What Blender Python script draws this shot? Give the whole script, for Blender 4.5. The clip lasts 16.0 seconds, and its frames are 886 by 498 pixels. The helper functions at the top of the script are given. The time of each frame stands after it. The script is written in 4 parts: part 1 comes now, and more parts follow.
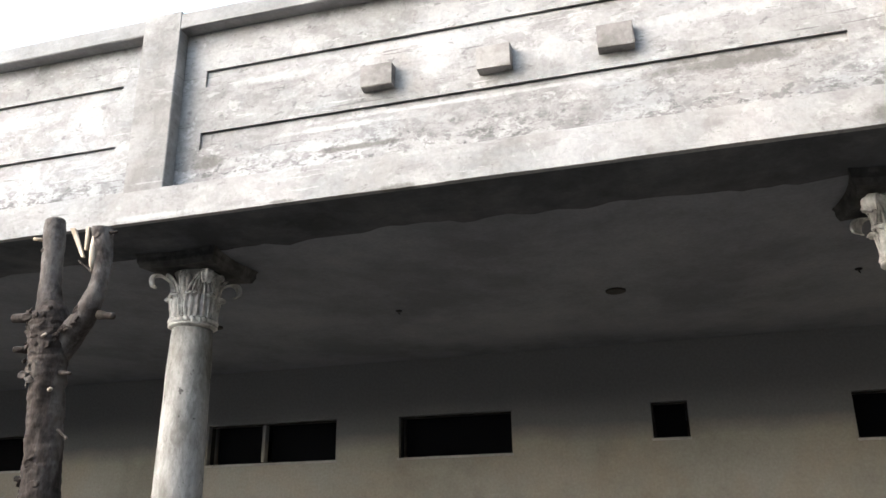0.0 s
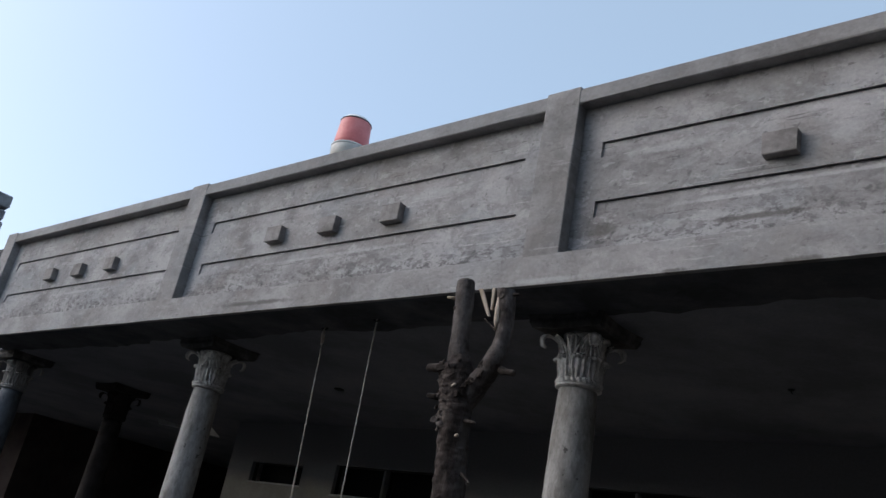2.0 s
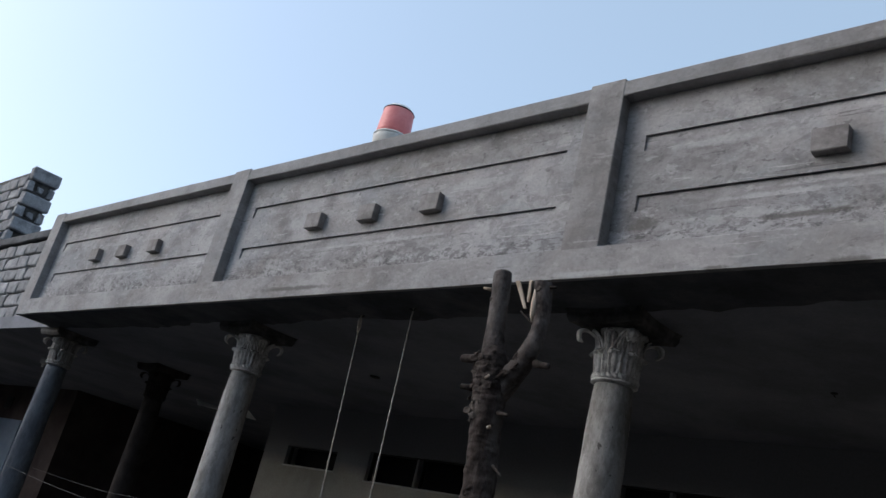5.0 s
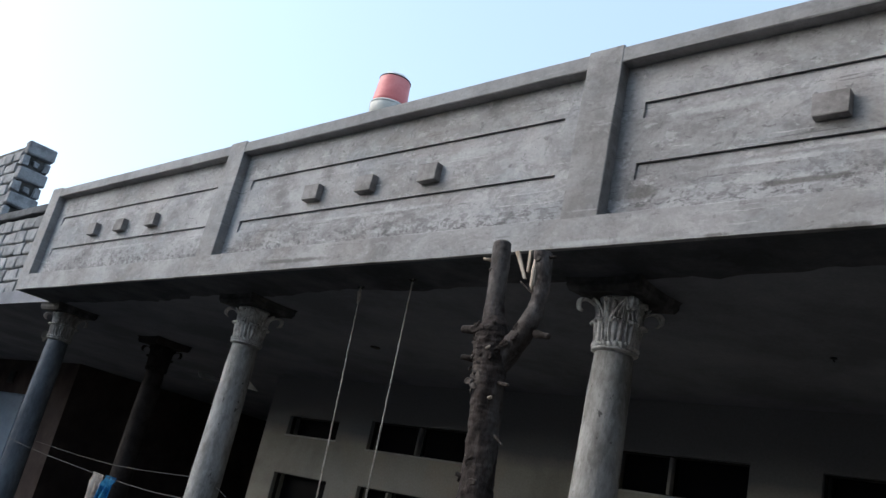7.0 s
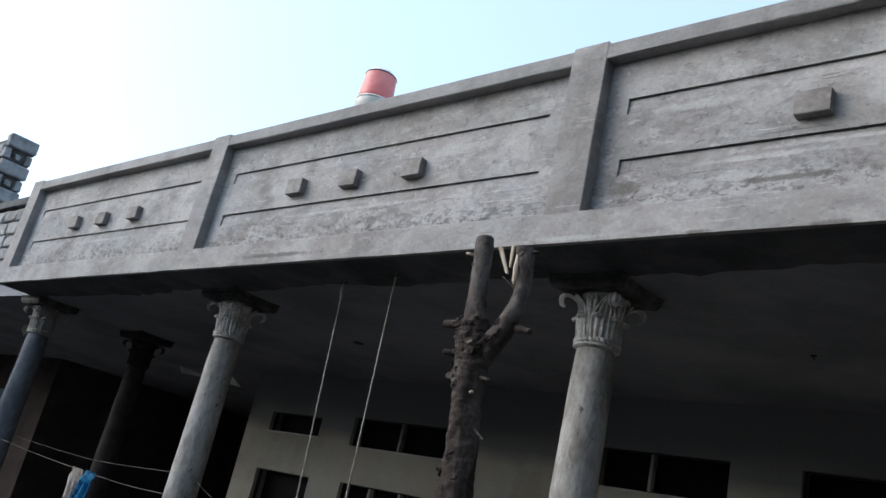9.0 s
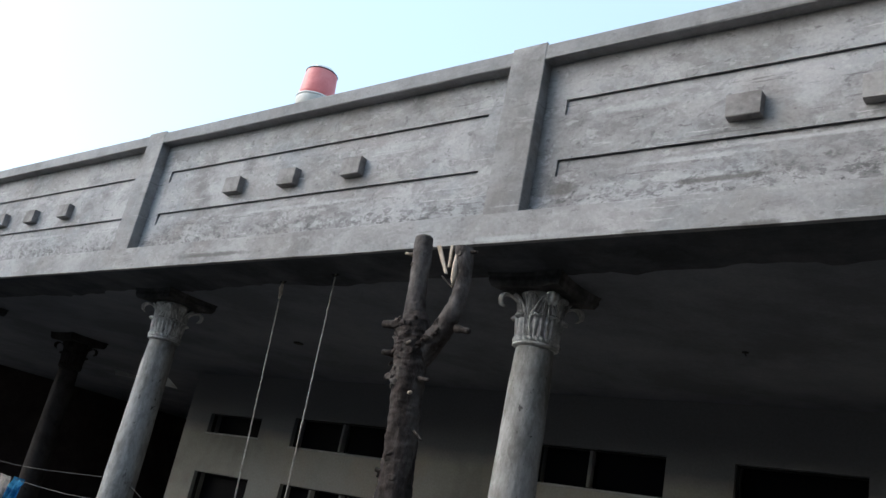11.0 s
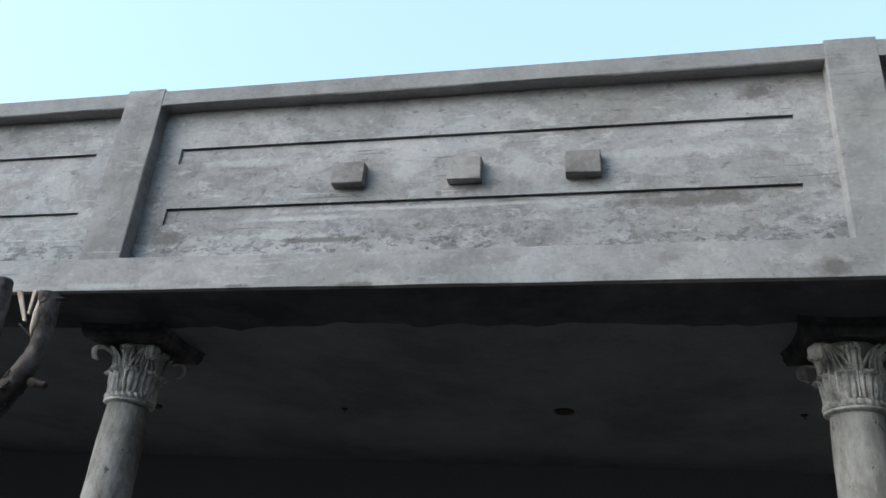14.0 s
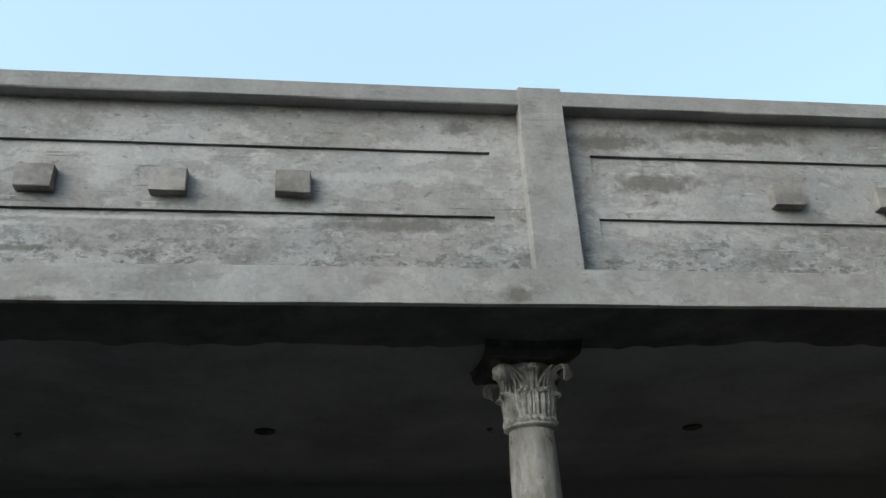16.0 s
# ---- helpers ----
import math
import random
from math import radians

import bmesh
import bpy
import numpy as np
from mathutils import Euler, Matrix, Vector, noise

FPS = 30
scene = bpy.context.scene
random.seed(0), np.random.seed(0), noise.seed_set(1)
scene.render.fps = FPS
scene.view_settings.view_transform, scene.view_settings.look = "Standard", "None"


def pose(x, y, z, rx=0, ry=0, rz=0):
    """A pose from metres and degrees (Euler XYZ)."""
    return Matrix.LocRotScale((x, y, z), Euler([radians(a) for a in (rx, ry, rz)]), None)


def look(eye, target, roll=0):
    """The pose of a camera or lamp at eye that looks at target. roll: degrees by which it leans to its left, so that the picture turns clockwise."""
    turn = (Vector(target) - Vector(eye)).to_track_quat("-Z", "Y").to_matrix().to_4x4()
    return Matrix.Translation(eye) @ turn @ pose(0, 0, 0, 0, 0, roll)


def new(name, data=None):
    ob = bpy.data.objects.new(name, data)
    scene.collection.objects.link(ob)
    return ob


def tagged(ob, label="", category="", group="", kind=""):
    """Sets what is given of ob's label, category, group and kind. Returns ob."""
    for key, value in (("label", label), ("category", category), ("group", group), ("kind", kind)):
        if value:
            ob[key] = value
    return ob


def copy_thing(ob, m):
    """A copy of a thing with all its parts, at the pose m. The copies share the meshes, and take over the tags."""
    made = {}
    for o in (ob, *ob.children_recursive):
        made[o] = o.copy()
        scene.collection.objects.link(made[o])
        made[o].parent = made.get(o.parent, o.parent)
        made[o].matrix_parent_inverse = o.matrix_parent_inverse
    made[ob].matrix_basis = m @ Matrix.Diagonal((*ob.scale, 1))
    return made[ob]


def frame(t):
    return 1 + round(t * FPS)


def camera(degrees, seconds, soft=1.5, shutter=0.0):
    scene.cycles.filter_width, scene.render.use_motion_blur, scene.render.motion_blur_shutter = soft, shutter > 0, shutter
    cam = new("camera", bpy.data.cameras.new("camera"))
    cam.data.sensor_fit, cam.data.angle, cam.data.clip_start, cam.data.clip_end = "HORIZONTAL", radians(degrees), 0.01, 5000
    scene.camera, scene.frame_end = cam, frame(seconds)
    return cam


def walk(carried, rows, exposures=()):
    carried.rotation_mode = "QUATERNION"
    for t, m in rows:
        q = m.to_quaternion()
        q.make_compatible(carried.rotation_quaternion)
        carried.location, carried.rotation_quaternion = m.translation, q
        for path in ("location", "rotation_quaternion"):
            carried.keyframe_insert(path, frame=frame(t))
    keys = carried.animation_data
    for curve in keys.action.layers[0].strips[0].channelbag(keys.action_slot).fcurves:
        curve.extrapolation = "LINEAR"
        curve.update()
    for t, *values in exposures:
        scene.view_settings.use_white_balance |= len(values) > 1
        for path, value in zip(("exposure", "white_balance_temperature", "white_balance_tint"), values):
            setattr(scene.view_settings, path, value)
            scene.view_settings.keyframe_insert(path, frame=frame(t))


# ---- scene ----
cam = camera(55.72, 16.0, soft=1.5)


def view(x, y, z, yaw, pitch, roll):
    """Camera pose: yaw to the left of +y, pitch upwards, roll clockwise, in degrees."""
    return pose(x, y, z, 0, 0, yaw) @ pose(0, 0, 0, 90 + pitch) @ pose(0, 0, 0, 0, 0, -roll)


PATH = [
    (0.0, 2.669, -3.341, 1.581, 15.98, 20.09, 0.67),
    (0.5, 2.634, -3.369, 1.602, 25.64, 22.98, -4.74),
    (1.0, 2.609, -3.436, 1.585, 36.43, 23.16, -9.58),
    (1.5, 2.595, -3.441, 1.588, 40.70, 22.65, -10.67),
    (2.0, 2.587, -3.443, 1.582, 42.73, 21.94, -11.30),
    (2.5, 2.591, -3.438, 1.577, 44.62, 21.28, -11.80),
    (3.0, 2.588, -3.436, 1.569, 45.24, 20.97, -11.91),
    (3.2, 2.590, -3.432, 1.560, 45.06, 20.73, -12.12),
    (5.3, 2.579, -3.412, 1.590, 45.84, 20.58, -14.21),
    (5.5, 2.565, -3.405, 1.590, 45.96, 19.51, -13.74),
    (6.0, 2.576, -3.392, 1.595, 40.57, 20.49, -12.65),
    (6.5, 2.587, -3.406, 1.604, 42.73, 19.96, -12.28),
    (7.0, 2.571, -3.413, 1.606, 44.84, 18.66, -12.84),
    (7.5, 2.572, -3.397, 1.596, 44.09, 18.48, -12.94),
    (8.0, 2.573, -3.395, 1.594, 43.87, 18.69, -12.89),
    (8.2, 2.580, -3.395, 1.596, 43.71, 18.86, -12.92),
    (10.3, 2.568, -3.382, 1.598, 43.87, 18.22, -12.94),
    (10.5, 2.571, -3.381, 1.603, 42.70, 18.46, -12.46),
    (11.0, 2.584, -3.374, 1.612, 39.76, 19.44, -11.60),
    (11.5, 2.597, -3.363, 1.608, 37.19, 21.86, -11.23),
    (12.0, 2.623, -3.366, 1.616, 29.72, 23.82, -8.93),
    (12.5, 2.638, -3.371, 1.616, 24.84, 24.58, -8.03),
    (13.0, 2.662, -3.373, 1.614, 21.43, 25.57, -7.02),
    (13.5, 2.692, -3.360, 1.611, 16.97, 26.32, -5.94),
    (14.0, 2.716, -3.342, 1.602, 13.72, 27.00, -4.75),
    (14.5, 2.732, -3.335, 1.609, 10.33, 27.53, -3.72),
    (15.0, 2.743, -3.355, 1.624, 8.20, 27.71, -3.32),
    (15.5, 2.736, -3.355, 1.637, 2.63, 28.45, -1.49),
    (16.0, 2.757, -3.355, 1.629, -8.04, 28.27, 2.86),
]
EXPOSURES = [(0.0, 2.6, 6300, 9), (0.3, 2.25, 6260, 10), (0.6, 1.65, 6200, 12), (0.9, 1.05, 6050, 12), (1.5, 0.56, 5850, 12),
             (3.0, 0.54, 5830, 12), (5.5, 0.62, 5820, 11), (7.0, 1.03, 5800, 9), (8.0, 1.06, 5800, 8), (10.5, 1.4, 5830, 9),
             (11.5, 1.08, 5700, 6), (12.5, 1.18, 5640, 6), (14.0, 1.26, 5610, 4), (15.0, 1.3, 5640, 4), (16.0, 1.12, 5900, 1)]
walk(cam, [(r[0], view(*r[1:])) for r in PATH], EXPOSURES)

# ---- light ----
SUN_ELEVATION, SUN_YAW = radians(32), radians(127)   # yaw to the left of +y
world = bpy.data.worlds.new("sky_world")
scene.world = world
world.use_nodes = True
wn = world.node_tree.nodes
sky = wn.new("ShaderNodeTexSky")
sky.sky_type = "NISHITA"
sky.sun_disc = False
sky.sun_elevation = SUN_ELEVATION
sky.sun_rotation = -SUN_YAW
sky.air_density, sky.dust_density, sky.ozone_density = 0.9, 3.5, 0.5
haze = wn.new("ShaderNodeMix")          # thin even haze over the whole sky
haze.data_type = "RGBA"
haze.inputs[0].default_value = 0.45
haze.inputs[7].default_value = (2.75, 3.3, 3.35, 1)
world.node_tree.links.new(sky.outputs[0], haze.inputs[6])
world.node_tree.links.new(haze.outputs[2], wn["Background"].inputs[0])
wn["Background"].inputs[1].default_value = 0.17
sun = new("sun", bpy.data.lights.new("sun", "SUN"))
sun.data.energy, sun.data.angle, sun.data.color = 0.35, radians(44), (1.0, 0.99, 0.975)
sun_way = Vector((-math.sin(SUN_YAW) * math.cos(SUN_ELEVATION), math.cos(SUN_YAW) * math.cos(SUN_ELEVATION), math.sin(SUN_ELEVATION)))
sun.matrix_world = look(sun_way * 60, (0, 0, 0))

# ---- materials ----


def material(name, dark, mid, light, rough=0.9, coat=None, grain=45.0, patch=1.3, streak=0.0, bump=0.25, warm_stain=None, spots=0.0, metal=0.0, mottle=0.0, upper=None, marks=(),
             vary=0.0, stretch=(1, 1, 1), fine=0.12, pits=0.0):
    """A worn surface: patches, streaks, grain and relief at real-world size."""
    m = bpy.data.materials.new(name)
    m.use_nodes = True
    nt = m.node_tree
    n, link = nt.nodes, nt.links.new
    bsdf = n["Principled BSDF"]
    bsdf.inputs["Roughness"].default_value = rough
    bsdf.inputs["Metallic"].default_value = metal
    bsdf.inputs["Specular IOR Level"].default_value = 0.5 if rough < 0.58 else 0.18
    geo = n.new("ShaderNodeNewGeometry")
    mapping = n.new("ShaderNodeMapping")
    mapping.inputs["Scale"].default_value = stretch
    link(geo.outputs["Position"], mapping.inputs["Vector"])

    def noise_tex(scale, detail=6.0, roughness=0.6, distortion=0.0, source=mapping):
        t = n.new("ShaderNodeTexNoise")
        t.inputs["Scale"].default_value = scale
        t.inputs["Detail"].default_value = detail
        t.inputs["Roughness"].default_value = roughness
        t.inputs["Distortion"].default_value = distortion
        link(source.outputs[0], t.inputs["Vector"])
        return t

    def mix(a, b, fac, mode="MIX"):
        x = n.new("ShaderNodeMix")
        x.data_type, x.blend_type = "RGBA", mode
        for socket, value in ((x.inputs[6], a), (x.inputs[7], b), (x.inputs[0], fac)):
            if isinstance(value, (int, float)):
                socket.default_value = value
            elif isinstance(value, tuple):
                socket.default_value = (*value, 1)
            else:
                link(value, socket)
        return x.outputs[2]

    def span(value, lo, hi, to0=0.0, to1=1.0):
        r = n.new("ShaderNodeMapRange")
        r.inputs[1].default_value, r.inputs[2].default_value = lo, hi
        r.inputs[3].default_value, r.inputs[4].default_value = to0, to1
        link(value, r.inputs[0])
        return r.outputs[0]

    big = noise_tex(patch, 9, 0.68, 0.15)
    ramp = n.new("ShaderNodeValToRGB")
    for e, (at, c) in zip((ramp.color_ramp.elements[0], ramp.color_ramp.elements.new(0.5), ramp.color_ramp.elements[-1]),
                          ((0.39, dark), (0.5, mid), (0.62, light))):
        e.position, e.color = at, (*c, 1)
    link(big.outputs[0], ramp.inputs[0])
    colour = ramp.outputs[0]
    if streak:
        def layer(scale, squash, lo, hi, tone, amount, distortion):
            sm = n.new("ShaderNodeMapping")
            sm.inputs["Scale"].default_value = (1.0, 1.0, squash)
            link(geo.outputs["Position"], sm.inputs["Vector"])
            t = noise_tex(scale, 9, 0.68, distortion, sm)
            return mix(colour, tone, span(t.outputs[0], lo, hi, 0, amount))
        cool = (mid[0] * 1.0, mid[0] * 1.04, mid[0] * 1.09)
        colour = layer(1.1, 1.5, 0.48, 0.56, cool, streak * 0.8, 0.3)
        colour = layer(0.9, 1.3, 0.50, 0.58, (mid[0] * 0.93, mid[0] * 0.85, mid[0] * 0.80), streak * 0.7, 0.4)
        colour = layer(1.7, 2.2, 0.50, 0.58, tuple(c * 1.04 for c in light), streak * 0.7, 0.3)
        colour = layer(3.4, 2.0, 0.54, 0.60, tuple(c * 0.88 for c in dark), streak * 0.7, 0.3)
        # trowelled patches with crisp edges
        colour = layer(2.3, 1.5, 0.515, 0.535, tuple(c * 0.98 for c in light), streak * 0.34, 0.6)
        colour = layer(4.1, 1.7, 0.55, 0.565, tuple(c * 0.78 for c in dark), streak * 0.42, 0.5)
        colour = layer(7.3, 1.6, 0.585, 0.60, tuple(c * 1.2 for c in light), streak * 0.55, 0.4)
        colour = layer(13.0, 1.6, 0.615, 0.63, tuple(c * 0.55 for c in dark), streak * 0.75, 0.3)
        # thin trowel lines, pale and dark
        colour = layer(1.5, 15.0, 0.625, 0.65, tuple(c * 1.3 for c in light), streak * 0.9, 0.3)
        colour = layer(1.9, 20.0, 0.635, 0.655, tuple(c * 0.5 for c in dark), streak * 0.9, 0.3)
    def isotropic(scale, lo, hi, tone, amount):
        t = noise_tex(scale, 8, 0.7, 0.1)
        return mix(colour, tone, span(t.outputs[0], lo, hi, 0, amount))
    if mottle:
        colour = isotropic(14.0, 0.52, 0.63, tuple(c * 0.72 for c in dark), mottle)
        colour = isotropic(19.0, 0.53, 0.63, tuple(c * 1.15 for c in light), mottle)
        colour = isotropic(47.0, 0.57, 0.66, tuple(c * 0.55 for c in dark), mottle)
    for mx, mz, wide, tall, tone in marks:
        # one damp or scraped mark with a ragged edge
        off = n.new("ShaderNodeVectorMath")
        off.operation = "MULTIPLY_ADD"
        link(geo.outputs["Position"], off.inputs[0])
        off.inputs[1].default_value = (1 / wide, 0, 1 / tall)
        off.inputs[2].default_value = (-mx / wide, 0, -mz / tall)
        far = n.new("ShaderNodeVectorMath")
        far.operation = "LENGTH"
        link(off.outputs[0], far.inputs[0])
        ragged = n.new("ShaderNodeMath")
        ragged.operation = "MULTIPLY_ADD"
        link(noise_tex(13.0, 8, 0.75).outputs[0], ragged.inputs[0])
        ragged.inputs[1].default_value = 2.6
        link(far.outputs["Value"], ragged.inputs[2])
        colour = mix(colour, tone, span(ragged.outputs[0], 2.35, 1.75, 0, 0.8))
    if warm_stain:
        ws = noise_tex(0.9, 6, 0.6, 1.0)
        colour = mix(colour, warm_stain, span(ws.outputs[0], 0.5, 0.72, 0, 0.55))
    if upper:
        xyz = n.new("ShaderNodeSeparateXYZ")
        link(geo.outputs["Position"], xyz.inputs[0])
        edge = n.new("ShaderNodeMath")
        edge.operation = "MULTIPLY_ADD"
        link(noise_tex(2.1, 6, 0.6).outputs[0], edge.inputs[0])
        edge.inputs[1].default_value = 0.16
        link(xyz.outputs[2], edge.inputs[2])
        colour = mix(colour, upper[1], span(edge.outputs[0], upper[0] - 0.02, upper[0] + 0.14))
    if coat:
        # a rough undercoat that shows through in ragged patches between two heights
        xyz = n.new("ShaderNodeSeparateXYZ")
        link(geo.outputs["Position"], xyz.inputs[0])
        edge = n.new("ShaderNodeMath")
        edge.operation = "MULTIPLY_ADD"
        link(noise_tex(1.7, 5, 0.6, 0.5).outputs[0], edge.inputs[0])
        edge.inputs[1].default_value = 0.5
        link(xyz.outputs[2], edge.inputs[2])
        where = span(edge.outputs[0], coat[1] + 0.25, coat[0] + 0.25)
        for scale, tone, lo, hi in ((6.0, tuple(c * 0.7 for c in dark), 0.545, 0.575), (17.0, tuple(c * 0.45 for c in dark), 0.545, 0.57), (10.0, tuple(c * 1.04 for c in light), 0.60, 0.63)):
            cm = n.new("ShaderNodeMapping")
            cm.inputs["Scale"].default_value = (1.0, 1.0, 1.9)
            cm.inputs["Location"].default_value = (scale, 0, scale * 2)
            link(geo.outputs["Position"], cm.inputs["Vector"])
            fleck = noise_tex(scale, 10, 0.7, 0.3, cm)
            both = n.new("ShaderNodeMath")
            both.operation = "MULTIPLY"
            link(span(fleck.outputs[0], lo, hi, 0, 0.68), both.inputs[0])
            link(where, both.inputs[1])
            colour = mix(colour, tone, both.outputs[0])
    if pits:
        # small knocked-out pits and hairline drips, crisp at the edge
        for scale, squash, lo in ((15.0, 0.55, 0.655), (31.0, 0.7, 0.645), (9.0, 0.12, 0.69)):
            pm = n.new("ShaderNodeMapping")
            pm.inputs["Scale"].default_value = (1.0, 1.0, squash)
            link(geo.outputs["Position"], pm.inputs["Vector"])
            colour = mix(colour, tuple(c * 0.3 for c in dark), span(noise_tex(scale, 7, 0.65, 0.4, pm).outputs[0], lo, lo + 0.02, 0, pits))
    if spots:
        sp = noise_tex(7.5, 4, 0.75)
        colour = mix(colour, tuple(c * 0.45 for c in dark), span(sp.outputs[0], 0.66, 0.76, 0, spots))
    gr = noise_tex(grain, 5, 0.65)
    colour = mix(colour, (0.5, 0.5, 0.5), fine, "OVERLAY") if fine == 0 else mix(colour, gr.outputs[0], fine * 2.2, "OVERLAY")
    if vary:
        info = n.new("ShaderNodeObjectInfo")
        hsv = n.new("ShaderNodeHueSaturation")
        link(span(info.outputs["Random"], 0, 1, 1 - vary, 1 + vary), hsv.inputs["Value"])
        link(colour, hsv.inputs["Color"])
        colour = hsv.outputs[0]
    link(colour, bsdf.inputs["Base Color"])
    link(span(gr.outputs[0], 0.3, 0.7, max(0.05, rough - 0.08), min(1, rough + 0.06)), bsdf.inputs["Roughness"])
    height = n.new("ShaderNodeMath")
    height.operation = "ADD"
    mid_noise = noise_tex(9.0, 6, 0.6)
    link(span(mid_noise.outputs[0], 0, 1, 0, 1.0), height.inputs[0])
    link(span(gr.outputs[0], 0, 1, 0, 0.25), height.inputs[1])
    bp = n.new("ShaderNodeBump")
    bp.inputs["Strength"].default_value = bump
    bp.inputs["Distance"].default_value = 0.02
    link(height.outputs[0], bp.inputs["Height"])
    link(bp.outputs[0], bsdf.inputs["Normal"])
    return m


DAMP, SALT = (0.13, 0.122, 0.115), (0.40, 0.398, 0.402)
PLASTER = material("raw_cement_plaster", (0.216, 0.209, 0.209), (0.301, 0.294, 0.295), (0.396, 0.389, 0.392), streak=0.72, spots=0.5, bump=0.5, coat=(3.40, 3.66), fine=0.13, pits=0.25,
                   marks=((3.02, 3.63, 0.42, 0.05, DAMP), (2.50, 3.37, 0.16, 0.03, DAMP), (1.25, 3.47, 0.35, 0.02, DAMP), (4.15, 4.15, 0.30, 0.07, DAMP), (-1.2, 3.45, 0.5, 0.03, SALT), (0.95, 3.50, 0.45, 0.016, SALT),
                          (1.8, 3.645, 0.9, 0.014, SALT), (1.15, 3.60, 0.35, 0.02, SALT), (0.78, 3.95, 0.3, 0.035, SALT), (1.66, 3.85, 0.10, 0.08, SALT), (2.24, 3.84, 0.09, 0.09, SALT), (2.9, 3.89, 0.3, 0.04, SALT),
                          (-0.85, 3.93, 0.25, 0.05, SALT), (-1.7, 3.60, 0.8, 0.016, SALT), (-2.6, 3.84, 0.2, 0.07, SALT), (0.42, 3.50, 0.10, 0.05, DAMP), (3.36, 4.2, 0.12, 0.05, DAMP), (4.35, 3.9, 0.3, 0.08, DAMP), (4.9, 4.2, 0.4, 0.05, DAMP),
                          (-5.2, 3.6, 0.7, 0.016, SALT)))
BAND = material("worn_band_cement", (0.216, 0.208, 0.205), (0.299, 0.290, 0.288), (0.392, 0.382, 0.382), streak=0.5, spots=0.35, bump=0.4, patch=1.8, fine=0.12, pits=0.2,
                marks=((1.50, 3.18, 0.10, 0.022, DAMP), (0.90, 3.185, 0.09, 0.014, DAMP), (3.55, 3.22, 0.08, 0.05, DAMP), (-2.3, 3.24, 0.5, 0.02, DAMP), (0.2, 3.2, 0.3, 0.02, SALT)))
SMOOTH = material("trowelled_cement", (0.216, 0.211, 0.212), (0.273, 0.268, 0.270), (0.334, 0.329, 0.333), streak=0.3, bump=0.2, patch=2.2, fine=0.1, spots=0.3)
PIER = material("pilaster_cement", (0.202, 0.194, 0.192), (0.273, 0.265, 0.262), (0.348, 0.340, 0.338), streak=0.42, bump=0.35, patch=1.9, fine=0.12, spots=0.4, pits=0.2)
BLOCK = material("cast_cement", (0.184, 0.172, 0.166), (0.252, 0.238, 0.232), (0.312, 0.298, 0.291), patch=6, bump=0.35, vary=0.08, spots=0.4, fine=0.12)
SHAFT = material("column_cement", (0.218, 0.208, 0.192), (0.332, 0.321, 0.306), (0.446, 0.434, 0.420), patch=5, spots=0.8, bump=0.7, stretch=(1, 1, 0.45), fine=0.13, mottle=0.34, pits=0.8)
CAPITAL = material("cast_capital", (0.35, 0.337, 0.318), (0.57, 0.553, 0.532), (0.73, 0.715, 0.69), patch=12, bump=0.7, spots=0.5, mottle=0.25, fine=0.12)
# column cement again, darker and bluer to imitate the weak light at left
SHADED_BLUE_SHAFT = material("shaded_blue_grey_cement", (0.089, 0.098, 0.112), (0.128, 0.139, 0.157), (0.174, 0.189, 0.211), patch=4, spots=0.6, bump=0.5, stretch=(1, 1, 0.5), fine=0.1, mottle=0.25, pits=0.6)
# brown column cement with the lobby's shade put into its colour
SHADED_LOBBY_SHAFT = material("shaded_brown_cement", (0.021, 0.017, 0.016), (0.036, 0.030, 0.028), (0.052, 0.045, 0.042), patch=4, spots=0.6, bump=0.5, mottle=0.2, pits=0.5)
CEILING = material("limewashed_ceiling", (0.158, 0.162, 0.181), (0.205, 0.209, 0.232), (0.245, 0.249, 0.274), patch=0.9, bump=0.12, spots=0.2)
BEAM = material("dark_cement_soffit", (0.050, 0.052, 0.057), (0.081, 0.084, 0.091), (0.120, 0.124, 0.134), patch=2.0, bump=0.3, streak=0.2)
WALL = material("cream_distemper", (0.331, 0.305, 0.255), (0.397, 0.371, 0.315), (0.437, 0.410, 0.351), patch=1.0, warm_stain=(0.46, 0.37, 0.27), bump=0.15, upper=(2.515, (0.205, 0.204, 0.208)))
# pink wash, its tone cut far down to carry the lobby's shade
PINK = material("shaded_pink_distemper", (0.039, 0.029, 0.027), (0.055, 0.042, 0.039), (0.075, 0.058, 0.054), patch=1.4, bump=0.15)
BLUE = material("blue_paint", (0.096, 0.150, 0.228), (0.132, 0.198, 0.288), (0.168, 0.240, 0.330), rough=0.5, patch=1.6, bump=0.08)
BARK = material("grey_brown_bark", (0.017, 0.013, 0.011), (0.045, 0.035, 0.031), (0.099, 0.085, 0.076), patch=9, grain=70, spots=0.8, bump=0.9, stretch=(1, 1, 0.45), mottle=0.3)
LIMB_BARK = material("pale_limb_bark", (0.033, 0.027, 0.024), (0.082, 0.070, 0.065), (0.156, 0.140, 0.131), patch=8, grain=70, spots=0.9, bump=0.8, stretch=(1, 1, 0.6), mottle=0.35)
CUT = material("split_pale_wood", (0.30, 0.24, 0.18), (0.42, 0.35, 0.28), (0.52, 0.45, 0.37), patch=20, bump=0.4, stretch=(1, 1, 0.1))
GROUND = material("packed_earth", (0.036, 0.034, 0.032), (0.054, 0.051, 0.048), (0.074, 0.07, 0.066), patch=0.7, bump=0.5, spots=0.3)
FLOOR = material("cement_floor", (0.06, 0.058, 0.054), (0.085, 0.082, 0.077), (0.115, 0.112, 0.105), patch=1.1, bump=0.15)
